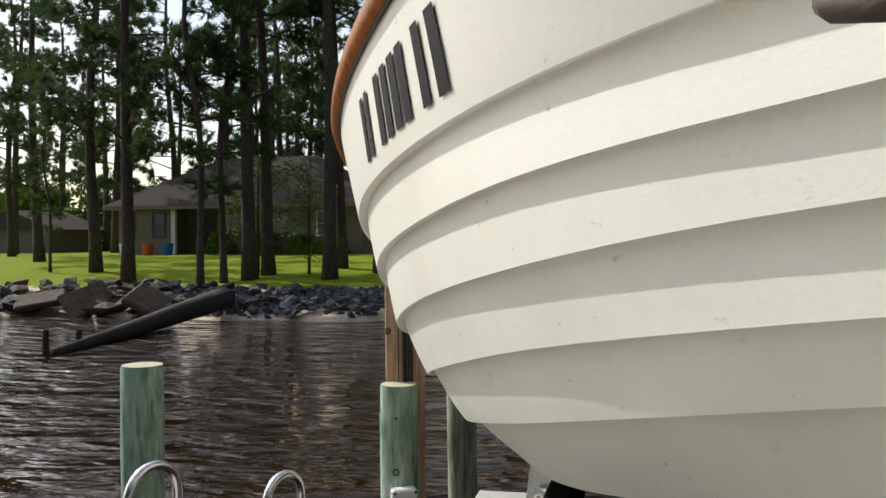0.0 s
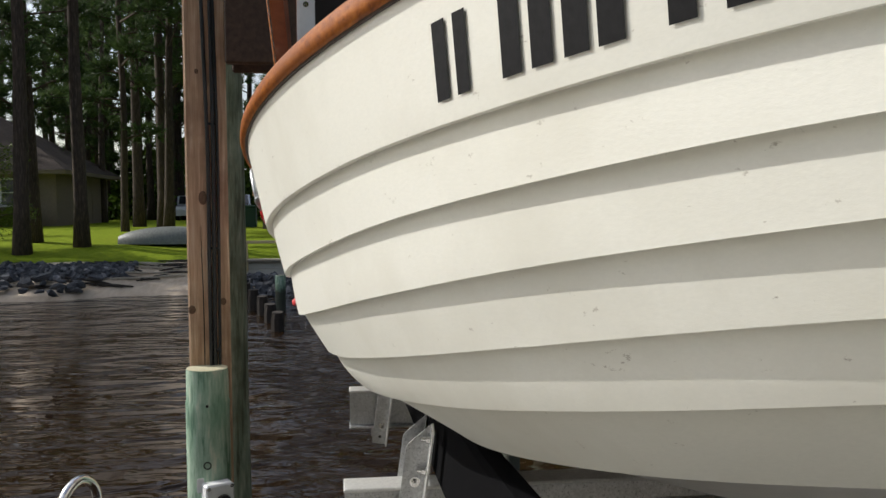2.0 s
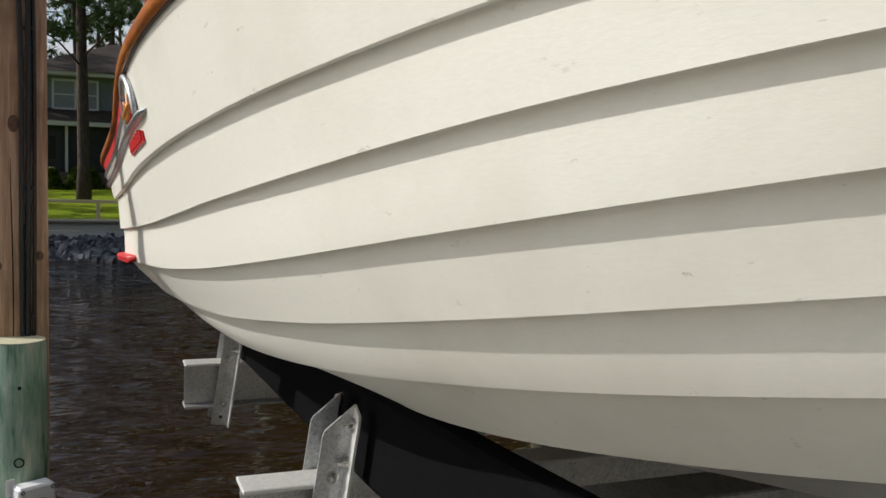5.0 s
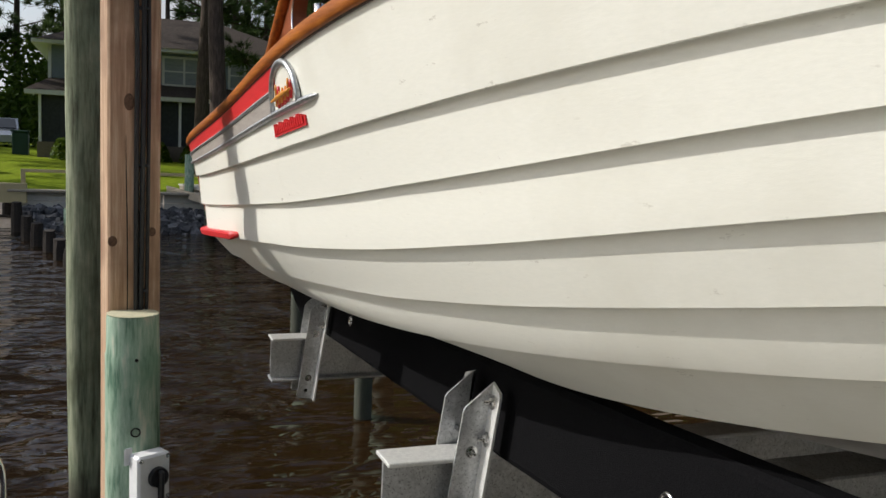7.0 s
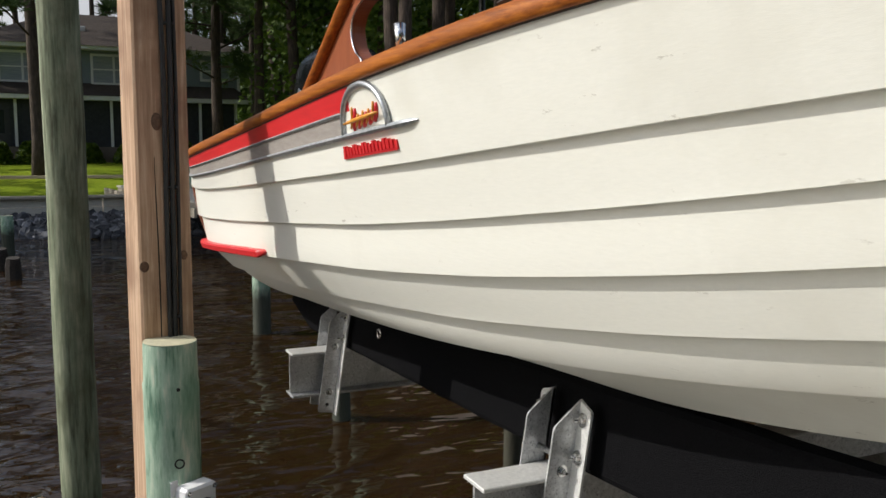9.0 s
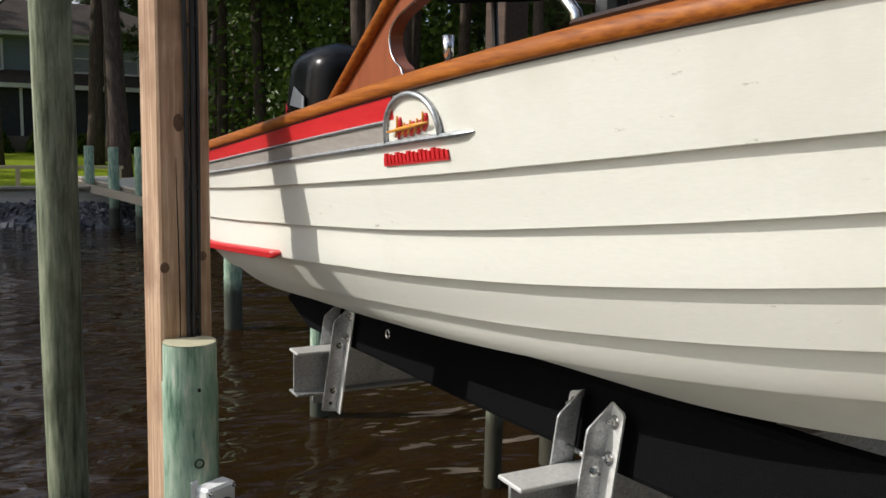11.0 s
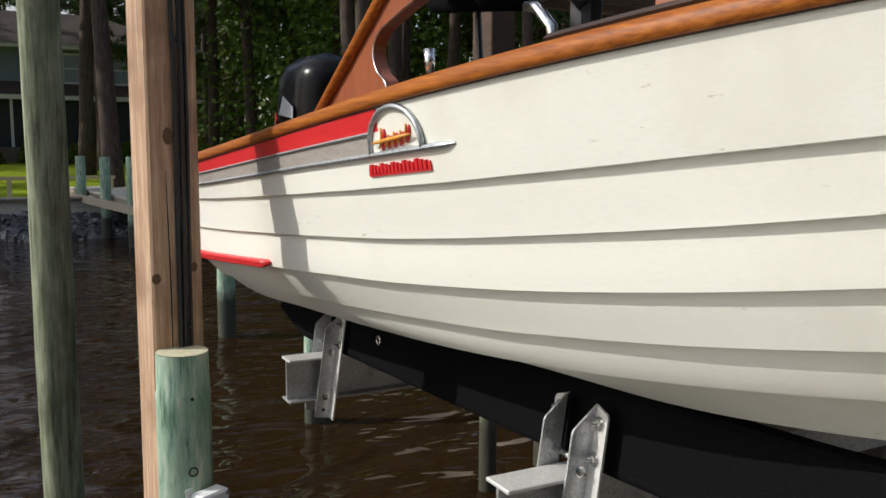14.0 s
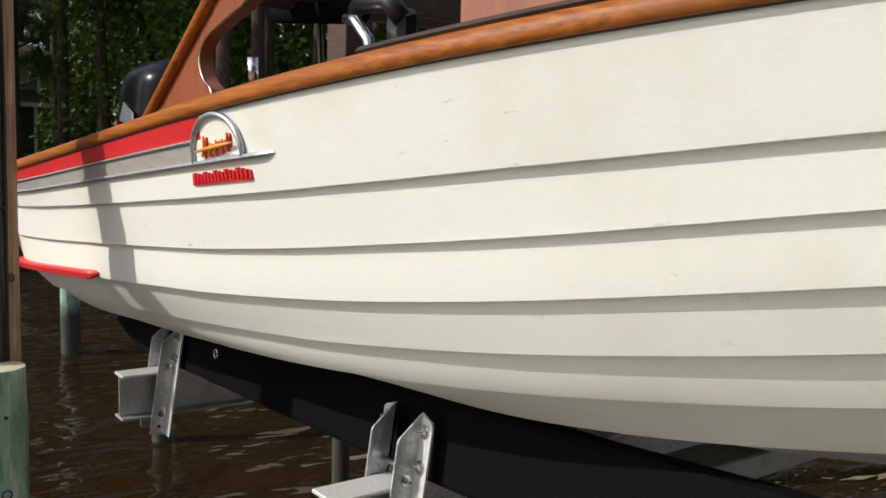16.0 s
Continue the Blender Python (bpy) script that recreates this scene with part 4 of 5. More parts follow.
# ---- houses ----
def window(parent, x, y0, y1, z0, z1, mullions=2, rails=1, depth=0.06, mat="trim", glass="pane"):
    """A framed window in a wall that faces +x."""
    w = part("window", B((x - 0.02, y0, z0), (x + 0.015, y1, z1)), glass, parent, "dark glazed window" if glass == "pane" else "window with pale blinds and sky reflection put into the colour")
    fr = 0.09
    bm = bmesh.new()
    for lo, hi in (((x, y0 - fr, z0 - fr), (x + depth, y0, z1 + fr)), ((x, y1, z0 - fr), (x + depth, y1 + fr, z1 + fr)), ((x, y0, z1), (x + depth, y1, z1 + fr)), ((x, y0, z0 - fr), (x + depth + 0.03, y1, z0))):
        box(bm, lo, hi)
    part("frame", bm, mat, w, "white frame" if mat == "trim" else "dark frame")
    for i in range(1, mullions):
        y = lerp(y0, y1, i / mullions)
        part("mullion", B((x, y - 0.04, z0), (x + depth * 0.8, y + 0.04, z1)), mat, w)
    for i in range(1, rails + 1):
        z = lerp(z0, z1, i / (rails + 1))
        part("glazing_bar", B((x, y0, z - 0.025), (x + depth * 0.6, y1, z + 0.025)), mat, w)
    return w


def hip_roof(x0, x1, y0, y1, z, rise, inset_y, over=0.5):
    bm = bmesh.new()
    x0, x1, y0, y1 = x0 - over, x1 + over, y0 - over, y1 + over
    xm = (x0 + x1) / 2
    v = [bm.verts.new(p) for p in ((x0, y0, z), (x1, y0, z), (x1, y1, z), (x0, y1, z), (xm, y0 + inset_y, z + rise), (xm, y1 - inset_y, z + rise))]
    for f in ((1, 2, 5, 4), (3, 0, 4, 5), (0, 1, 4), (2, 3, 5), (3, 2, 1, 0)):
        bm.faces.new([v[i] for i in f])
    return bm


def blue_house():
    X, g = -33.6, 1.25
    ob = thing("house", (X - 5, 2.0, g), "two-storey blue-grey sided house with screened porch and brown hip roof", "house", "waterfront houses")
    part("brick_base", B((X - 0.3, -2.7, g - 0.4), (X, 7.2, g + 0.62)), "brick_grey", ob, "low brown brick porch wall")
    part("wall", B((X - 9, -2.2, g), (X - 2.2, 7.3, g + 2.7)), "siding", ob, "blue-grey siding")
    up = part("upper_wall", B((X - 9, -2.3, g + 2.7), (X - 0.9, 7.4, g + 4.32)), "siding", ob, "blue-grey siding")
    for i in range(8):
        z = g + 2.86 + i * 0.178
        part("siding_board", B((X - 0.9, -2.3, z), (X - 0.885 + 0.0, 7.4, z + 0.165)), "siding", up)
    part("screen", B((X - 0.2, -2.55, g + 0.62), (X - 0.15, 7.1, g + 2.35)), "screen", ob, "dark porch screening")
    for y in (-2.6, -0.9, 0.75, 2.4, 4.05, 5.7, 7.1):
        part("porch_post", B((X - 0.18, y - 0.05, g + 0.6), (X - 0.04, y + 0.05, g + 2.4)), "trim", ob)
    dr = part("door", B((X - 0.16, -1.9, g + 0.62), (X - 0.12, -1.1, g + 2.2)), "door_dark", ob, "dark door")
    part("pane", B((X - 0.125, -1.72, g + 1.1), (X - 0.105, -1.28, g + 1.95)), "pane", dr)
    part("fascia", B((X - 0.2, -3.1, g + 2.36), (X + 0.28, 7.7, g + 2.52)), "trim", ob, "white porch fascia")
    bm = bmesh.new()
    v = [bm.verts.new(p) for p in ((X + 0.3, -3.1, g + 2.52), (X + 0.3, 7.7, g + 2.52), (X - 0.9, 7.2, g + 3.05), (X - 0.9, -2.3, g + 3.05))]
    bm.faces.new(v)
    part("porch_roof", bm, "shingle", ob, "brown shingled porch roof")
    part("fascia", B((X - 9.4, -2.9, g + 4.28), (X - 0.35, 8.0, g + 4.42)), "trim", ob, "white eaves")
    part("roof", hip_roof(X - 9, X - 0.8, -2.3, 7.4, g + 4.42, 1.7, 3.6), "shingle", ob, "brown shingled hip roof")
    part("roof_vent", B((X - 2.6, 1.4, g + 4.9), (X - 2.3, 1.7, g + 5.35), 0.03), "trim", ob)
    for y0, y1 in ((-1.35, 0.15), (1.85, 3.35), (4.4, 4.95)):
        window(ob, X - 0.885, y0, y1, g + 3.08, g + 4.08, 2 if y1 - y0 > 1 else 1, 1, glass="blind_and_sky")
    window(ob, X - 0.885, 5.95, 6.45, g + 3.35, g + 4.0, 1, 1, glass="blind_and_sky")
    part("corner_board", B((X - 1.0, -2.36, g + 2.7), (X - 0.84, -2.24, g + 4.30)), "trim", ob)
    part("corner_board", B((X - 1.0, 7.34, g + 2.7), (X - 0.84, 7.46, g + 4.30)), "trim", ob)


def brick_house():
    g = 1.35
    ob = thing("house", (-42, -20, g), "low tan brick house with a wide brown shingled roof", "house", "waterfront houses")
    X = -39.6
    for y0, y1, xx in ((-26.4, -23.3, X), (-20.3, -12.6, X)):
        part("wall", B((xx - 6, y0, g - 0.4), (xx, y1, g + 2.45)), "brick_tan", ob, "tan brick wall")
    part("wall", B((X - 6, -23.3, g - 0.4), (X - 1.8, -20.3, g + 2.45)), "brick_tan", ob, "shaded porch wall")
    part("side_wall", B((X - 9.0, -12.9, g - 0.4), (X - 5.9, -12.58, g + 2.4)), "brick_tan", ob)
    part("door", B((X - 1.8, -22.6, g), (X - 1.72, -21.7, g + 2.05)), "door_dark", ob, "dark door")
    part("column", B((X - 0.2, -23.3, g), (X, -23.05, g + 2.4)), "trim", ob)
    part("fascia", B((X - 9.6, -27.0, g + 2.42), (X + 0.6, -12.0, g + 2.60)), "brick_tan", ob, "tan eaves")
    part("roof", hip_roof(X - 9, X, -26.4, -12.6, g + 2.6, 2.9, 4.6, 0.62), "shingle", ob, "brown shingled hip roof")
    for y0, y1 in ((-26.1, -25.5), (-24.3, -23.7), (-19.8, -18.9), (-17.6, -16.6), (-15.0, -13.7)):
        window(ob, X, y0, y1, g + 1.0, g + 2.15, 2 if y1 - y0 > 0.9 else 1, 1, mat="door_dark" if y0 < -15.5 else "trim")
    ob2 = thing("house", (-48, -33, g), "low brick outbuilding with a gabled roof behind pine trees", "house", "waterfront houses")
    part("wall", B((-50, -40.0, g - 0.3), (-45, -34.6, g + 1.5)), "brick_grey", ob2)
    bm = bmesh.new()
    v = [bm.verts.new(p) for p in ((-44.6, -40.8, g + 1.5), (-44.6, -34.1, g + 1.5), (-44.6, -37.3, g + 2.75), (-50.4, -40.8, g + 1.5), (-50.4, -34.1, g + 1.5), (-50.4, -37.3, g + 2.75))]
    for f in ((0, 1, 2), (4, 3, 5), (1, 4, 5, 2), (3, 0, 2, 5)):
        bm.faces.new([v[i] for i in f])
    part("roof", bm, "shingle", ob2, "brown shingled gable roof")


blue_house()
brick_house()


# ---- shrubs and trees ----
def leaf_cloud(bm, centre, radius, count, size, rng, flat=0.8):
    """Many small leaf blades within an uneven ball."""
    for _ in range(count):
        d = Vector((rng.gauss(0, 1), rng.gauss(0, 1), rng.gauss(0, 1) * flat)).normalized() * radius * rng.uniform(0.45, 1.0)
        p = Vector(centre) + d
        a = Vector((rng.uniform(-1, 1), rng.uniform(-1, 1), rng.uniform(-0.6, 1))).normalized()
        b = a.orthogonal().normalized() * size * rng.uniform(0.25, 0.45)
        a *= size * rng.uniform(0.7, 1.3)
        v = [bm.verts.new(q) for q in (p - a * 0.5, p + b * 0.5, p + a * 0.5, p - b * 0.5)]
        bm.faces.new(v)


def tuft(verts, faces, p, d, size, rng, blades=11):
    """A pine's needle tuft: thin blades spread round a twig's tip."""
    for _ in range(blades):
        e = (d + Vector((rng.uniform(-1, 1), rng.uniform(-1, 1), rng.uniform(-0.8, 0.9))) * 0.85).normalized()
        s = e.orthogonal().normalized()
        s = (Matrix.Rotation(rng.uniform(0, 6.28), 3, e) @ s) * size * 0.055
        q = p + e * size * rng.uniform(0.7, 1.15)
        n = len(verts)
        verts += [p - s, p + s, q]
        faces.append((n, n + 1, n + 2))


def pine_meshes(seed, height, crown_from, spread, dense, girth):
    rng = random.Random(seed)
    path, rad = [], []
    for i in range(13):
        s = i / 12
        path.append(Vector((0.25 * noise.noise((s * 2, seed, 0)) * s * 3, 0.25 * noise.noise((s * 2, seed, 7)) * s * 3, height * s - 0.3)))
        rad.append(lerp(girth, 0.06, s ** 0.9) * (1.28 if i == 0 else 1))
    trunk = tube(path, rad, 12, wobble=0.05, rng=rng)
    verts, faces = [], []

    def on_trunk(z):
        s = min(0.999, max(0, (z + 0.3) / height)) * 12
        return path[int(s)].lerp(path[min(12, int(s) + 1)], s - int(s))

    n = int((height - crown_from) * (1.75 if dense > 0.7 else 1.3))
    for i in range(n):
        z = crown_from + (height - crown_from) * ((i + rng.random()) / n) ** 1.1
        s = (z - crown_from) / (height - crown_from)
        ln = spread * (0.45 + 0.75 * math.sin(math.pi * min(1, 0.25 + 0.75 * s))) * rng.uniform(0.55, 1.15)
        a = rng.uniform(0, 6.283)
        d = Vector((math.cos(a), math.sin(a), rng.uniform(-0.25, 0.35)))
        p0 = on_trunk(z)
        mid = p0 + d * ln * 0.5 + Vector((0, 0, 0.08 * ln))
        tip = p0 + d * ln + Vector((0, 0, rng.uniform(-0.05, 0.22) * ln))
        tube([p0, mid, tip], [0.045, 0.03, 0.012], 5, trunk)
        for j in range(int((6 + 5 * ln) * dense)):
            q = p0.lerp(tip, rng.uniform(0.45, 1.0)) + Vector((0, 0, 0.06 * ln))
            e = Vector((rng.uniform(-1, 1), rng.uniform(-1, 1), rng.uniform(-0.3, 0.7))).normalized()
            tw = q + (d * 0.5 + e).normalized() * rng.uniform(0.15, 0.6)
            tube([q, tw], [0.012, 0.006], 3, trunk, cap=False)
            for _ in range(4):
                tuft(verts, faces, tw + Vector((rng.uniform(-1, 1), rng.uniform(-1, 1), rng.uniform(-1, 1))) * 0.12, (tw - q).normalized(), rng.uniform(0.26, 0.42) * (1.0 if dense > 0.7 else 1.6), rng)
    crown = bpy.data.meshes.new("crown")
    crown.from_pydata([tuple(v) for v in verts], [], faces)
    crown.materials.append(M["needles"])
    return mesh_of("trunk", trunk, "bark", True), crown


def make_pine(seed, height, crown_from, spread, dense, at, girth=0.235):
    tm, cm = pine_meshes(seed, height, crown_from, spread, dense, girth)
    ob = thing("pine_tree", at, "tall pine with dark bark and tufted green needles", "tree", "pine trees")
    for nm, me in (("trunk", tm), ("crown", cm)):
        o = new(nm, me)
        o.parent = ob
    return ob


def on_ground(x, y):
    return (x, y, ground_z(x, y) - 0.02)


PINES = [make_pine(1, 17, 3.8, 2.6, 1.4, on_ground(-25.9, -18.6)), make_pine(2, 19, 4.6, 2.4, 1.3, on_ground(-23.7, -15.9)), make_pine(3, 15, 2.6, 2.4, 1.5, on_ground(-31.5, 6.0)), make_pine(4, 20, 8.0, 2.4, 0.85, on_ground(-24.0, -8.8))]
FAR_PINES = [make_pine(21, 17, 4.0, 2.6, 0.5, on_ground(-52, -20)), make_pine(22, 19, 7.0, 2.4, 0.5, on_ground(-55, -10)), make_pine(23, 15, 3.0, 2.6, 0.5, on_ground(-50, -34)), make_pine(24, 20, 9, 2.5, 0.5, on_ground(-53, 1))]
NEAR_TREES = ((-24.2, -11.7, 1), (-25.3, -11.5, 3), (-27.0, -9.4, 1), (-25.7, -7.6, 3), (-37.4, -8.4, 3), (-33.5, -6.4, 3), (-36.0, -7.1, 1), (-27.5, 2.6, 3), (-28.5, 3.3, 1), (-22.0, 2.68, 3), (-30.0, 7.2, 3), (-29.0, 8.4, 1), (-30.0, 10.4, 3), (-28.0, 11.2, 3), (-26.5, -0.2, 1), (-31.5, -25.2, 2), (-37.0, -31.0, 0), (-44.0, -29.5, 2), (-41.0, -34.0, 1))
rng = random.Random(5)
for x, y, k in NEAR_TREES:
    copy_thing(PINES[k], Matrix.Translation(on_ground(x, y)) @ pose(0, 0, 0, rng.uniform(-2, 2), rng.uniform(-2, 2), rng.uniform(0, 360)) @ Matrix.Scale(rng.uniform(0.85, 1.1), 4))
SMALL = make_pine(9, 11.5, 3.0, 1.5, 1.2, on_ground(-22.3, -12.5), 0.13)
for x, y, k in ((-23.7, -12.4, 1.0), (-32.6, -7.9, 1.2), (-25.6, -20.3, 0.5)):
    copy_thing(SMALL, Matrix.Translation(on_ground(x, y)) @ pose(0, 0, 0, 0, 0, rng.uniform(0, 360)) @ Matrix.Scale(k, 4))
# woods behind the houses and to the far side of the slip
for i in range(41):
    x, y = rng.uniform(-72, -46), (-31 + 46 * (i + rng.random()) / 34 if i < 34 else -24 + 13 * (i - 34 + rng.random()) / 7)
    if -8.5 < y < -1.0 and i % 2:
        continue
    copy_thing(FAR_PINES[(0, 2, 1)[i % 3]], Matrix.Translation(on_ground(x, y)) @ pose(0, 0, 0, rng.uniform(-2, 2), rng.uniform(-2, 2), rng.uniform(0, 360)) @ Matrix.Scale(rng.uniform(0.9, 1.25), 4))
for i in range(100):
    if i < 14:
        x, y = rng.uniform(-75, -47), (rng.uniform(-26, -9) if i % 5 else rng.uniform(-48, -26))
    else:
        a, d = radians(rng.uniform(9, 74)), rng.uniform(24, 52)
        if a < radians(17):
            d = rng.uniform(42, 60)
        x, y = 2.2 - d * math.cos(a), -0.4 + d * math.sin(a)
        if x > shore_x(y) - 3:
            continue
    copy_thing(FAR_PINES[rng.choice((0, 1, 2, 3, 1))], Matrix.Translation(on_ground(x, y)) @ pose(0, 0, 0, rng.uniform(-2, 2), rng.uniform(-2, 2), rng.uniform(0, 360)) @ Matrix.Scale(rng.uniform(0.85, 1.2), 4))

# unseen wooded bank behind the camera, added to cut the low sky's fill
for i in range(56):
    x, y = rng.uniform(18, 32), -30 + 60 * (i + rng.random()) / 56
    copy_thing(FAR_PINES[(0, 2, 1, 0)[i % 4]], Matrix.Translation(on_ground(x, y)) @ pose(0, 0, 0, rng.uniform(-2, 2), rng.uniform(-2, 2), rng.uniform(0, 360)) @ Matrix.Scale(rng.uniform(0.85, 1.15), 4))


def undergrowth(name, spots, label, mat, size):
    r = random.Random(11)
    verts, faces = [], []
    for x, y, rad, h, count in spots:
        g = ground_z(x, y)
        for _ in range(count):
            a, q = r.uniform(0, 6.283), r.random() ** 0.5
            zz = r.random() ** 0.8
            w = 1 - 0.5 * zz
            p = Vector((x + math.cos(a) * q * rad * w, y + math.sin(a) * q * rad * w, g + zz * h))
            u = Vector((r.uniform(-1, 1), r.uniform(-1, 1), r.uniform(-0.5, 1))).normalized()
            s = u.orthogonal().normalized() * size * r.uniform(0.25, 0.5)
            u *= size * r.uniform(0.6, 1.3)
            n = len(verts)
            verts += [tuple(p - u * 0.5), tuple(p + s), tuple(p + u * 0.5), tuple(p - s)]
            faces.append((n, n + 1, n + 2, n + 3))
    me = bpy.data.meshes.new(name)
    me.from_pydata(verts, [], faces)
    me.materials.append(M[mat])
    return tagged(new(name, me), label, "undergrowth", kind="stuff")


r2 = random.Random(8)
undergrowth("far_thicket", [(r2.uniform(-66, -53), r2.uniform(-60, -27), r2.uniform(2.5, 4.5), r2.uniform(3, 6), 1600) for _ in range(14)], "mixed green thicket beyond the lawn", "leaves", 0.34)
undergrowth("far_woods", [(r2.uniform(-95, -52), r2.uniform(-75, 20), r2.uniform(2.5, 5), r2.uniform(2.5, 6.5), 2200) for _ in range(50)], "dense green woods behind the houses", "leaves", 0.36)
spots = []
for _ in range(95):
    a, d = radians(r2.uniform(14, 76)), r2.uniform(30, 58)
    x, y = 2.2 - d * math.cos(a), -0.4 + d * math.sin(a)
    if x < shore_x(y) - 3:
        spots.append((x, y, r2.uniform(1.8, 3.8), r2.uniform(4, 15), 1900))
# the first thicket is out of view and added to screen off low sky
undergrowth("near_woods", [(r2.uniform(20, 30), -36 + 72 * (k + r2.random()) / 56, r2.uniform(2.5, 4.0), r2.uniform(5, 13), 1300) for k in range(56)], "unseen leafy green woods added to block low sky", "leaves", 0.4)
undergrowth("side_woods", spots, "leafy green woods across the slip", "leaves", 0.24)


def young_tree(x, y, height, spread, seed):
    r = random.Random(seed)
    g = ground_z(x, y)
    ob = thing("young_tree", (x, y, g), "slender young tree with pale yellow-green leaves", "tree", "young trees")
    trunk = tube([(x, y, g - 0.1), (x + 0.1, y + 0.05, g + height * 0.5), (x, y + 0.1, g + height)], [0.06, 0.045, 0.015], 8)
    bm = bmesh.new()
    for i in range(16):
        z = g + height * (0.22 + 0.76 * (i + r.random()) / 16)
        a, ln = r.uniform(0, 6.283), spread * r.uniform(0.4, 1.0)
        tip = Vector((x + math.cos(a) * ln, y + math.sin(a) * ln, z + r.uniform(-0.3, 0.35)))
        tube([(x + 0.05, y + 0.05, z - 0.2), tip], [0.02, 0.006], 5, trunk)
        leaf_cloud(bm, tip, 0.5, 110, 0.11, r)
        leaf_cloud(bm, tip.lerp(Vector((x, y, z)), 0.5), 0.4, 60, 0.11, r)
    part("trunk", trunk, "bark", ob, smooth=True)
    part("crown", bm, "young_leaves", ob)


young_tree(-25.0, -9.9, 3.9, 1.2, 4)
young_tree(-26.0, -12.2, 4.4, 1.3, 5)


def shrub(x, y, rad, h, seed, mat="shrub", label="rounded green shrub beside the house"):
    ob = undergrowth("shrub", [(x, y, rad, h, 900)], label, mat, 0.16)
    ob["kind"], ob["category"], ob["group"] = "", "shrub", "house shrubs"
    return ob


for x, y, rad, h in ((-32.6, -1.6, 0.7, 0.75), (-32.7, -0.3, 0.8, 0.8), (-32.7, 1.4, 0.7, 0.7), (-32.6, 3.0, 0.8, 0.7), (-32.7, 4.8, 0.7, 0.8), (-38.7, -15.5, 1.2, 1.0), (-38.7, -17.6, 1.2, 1.1), (-38.8, -14.0, 1.0, 0.9), (-38.8, -20, 1.0, 1.2)):
    shrub(x, y, rad, h, 1)


# ---- shoreline: rocks, slabs, fallen log, driftwood, old pier, walk ----
def stone_mesh(seed, mat):
    r = random.Random(seed)
    bm = bmesh.new()
    bmesh.ops.create_icosphere(bm, subdivisions=1, radius=1)
    for v in bm.verts:
        k = 1 + 0.75 * noise.noise(v.co * 1.3 + Vector((seed * 3.1, 0, 0)))
        v.co = Vector((v.co.x * k, v.co.y * k * 0.8, max(-0.5, v.co.z * k * 0.7)))
    return mesh_of("stone", bm, mat)


STONES = [stone_mesh(i, "rock") for i in range(4)] + [stone_mesh(i + 7, "rock_brown") for i in range(3)]
rr = random.Random(21)
revet = thing("rock_revetment", (-20.5, -12, 0.3), "grey and brown riprap rocks along the water's edge", "rocks", kind="structure")
for i in range(280):
    y = rr.uniform(-21, -5.6) if i < 235 else rr.uniform(-1.2, 3.2)
    d = rr.uniform(0.0, 3.0 if y < -8.5 else 1.6)
    x = shore_x(y) - d
    big = y < -12.5
    o = new("stone", STONES[rr.choice((4, 5, 6, 4, 0)) if big else rr.choice((0, 1, 2, 3, 0, 1, 4))])
    o.parent = revet
    s = rr.uniform(0.18, 0.42) if big else rr.uniform(0.10, 0.24)
    o.matrix_parent_inverse = revet.matrix_basis.inverted()
    o.matrix_basis = Matrix.Translation((x, y, ground_z(x, y) + 0.1 * s + (0.15 if i < 235 else 0))) @ pose(0, 0, 0, rr.uniform(-25, 25), rr.uniform(-25, 25), rr.uniform(0, 360)) @ Matrix.Diagonal((s, s * rr.uniform(0.8, 1.3), s * rr.uniform(0.6, 1.0), 1))
rv, rf = [], []
for i in range(2700):
    y = rr.uniform(-13.5, -5.2) if i < 1500 else rr.uniform(-2.0, 8.0)
    d = rr.triangular(0.1, 3.2, 2.2) if y < -8.6 else rr.uniform(1.7, 3.3)
    sz = rr.uniform(0.04, 0.15)
    x, lift = shore_x(y) - d, 0.3 * sz
    if i >= 1500:      # heaped against the bulkhead
        q = rr.random()
        x, sz = -19.85 + 1.5 * q, rr.uniform(0.08, 0.2)
        lift = max(0.0, 0.42 - 0.42 * q - max(0.0, ground_z(x, y)))
    tm = Matrix.Translation((x, y, ground_z(x, y) + lift)) @ pose(0, 0, 0, rr.uniform(-40, 40), rr.uniform(-40, 40), rr.uniform(0, 360))
    k = len(rv)
    for a in range(5):
        w = 6.283 * a / 5 + rr.uniform(-0.3, 0.3)
        rv += [tuple(tm @ Vector((sz * math.cos(w), sz * 0.8 * math.sin(w), -sz * 0.5))), tuple(tm @ Vector((sz * 0.7 * math.cos(w) * rr.uniform(0.7, 1.2), sz * 0.6 * math.sin(w), sz * rr.uniform(0.3, 0.7))))]
        b = (a + 1) % 5
        rf.append((k + 2 * a, k + 2 * b, k + 2 * b + 1, k + 2 * a + 1))
    rf.append(tuple(k + 2 * a + 1 for a in range(5)))
rubble = bpy.data.meshes.new("rubble")
rubble.from_pydata(rv, [], rf)
rubble.materials.append(M["rubble"])
tagged(new("rubble", rubble), "small broken grey stones strewn and heaped along the shore", "rubble", kind="stuff")
for y, tilt in ((-14.6, 35), (-16.2, 15), (-12.7, 30)):
    sl = thing("stone_slab", (-19.6, y, 0.3), "large tilted brown slab on the rocky shore", "slab", "shore slabs")
    part("slab", B((-0.55, -0.7, -0.10), (0.55, 0.7, 0.10), 0.05, Matrix.Translation((-19.6, y, 0.42)) @ pose(0, 0, 0, tilt * 0.6, tilt, y * 20)), "rock_brown", sl)
lg = thing("fallen_log", (-15, -12, 0.3), "dark fallen log lying from the rocks into the water", "log")
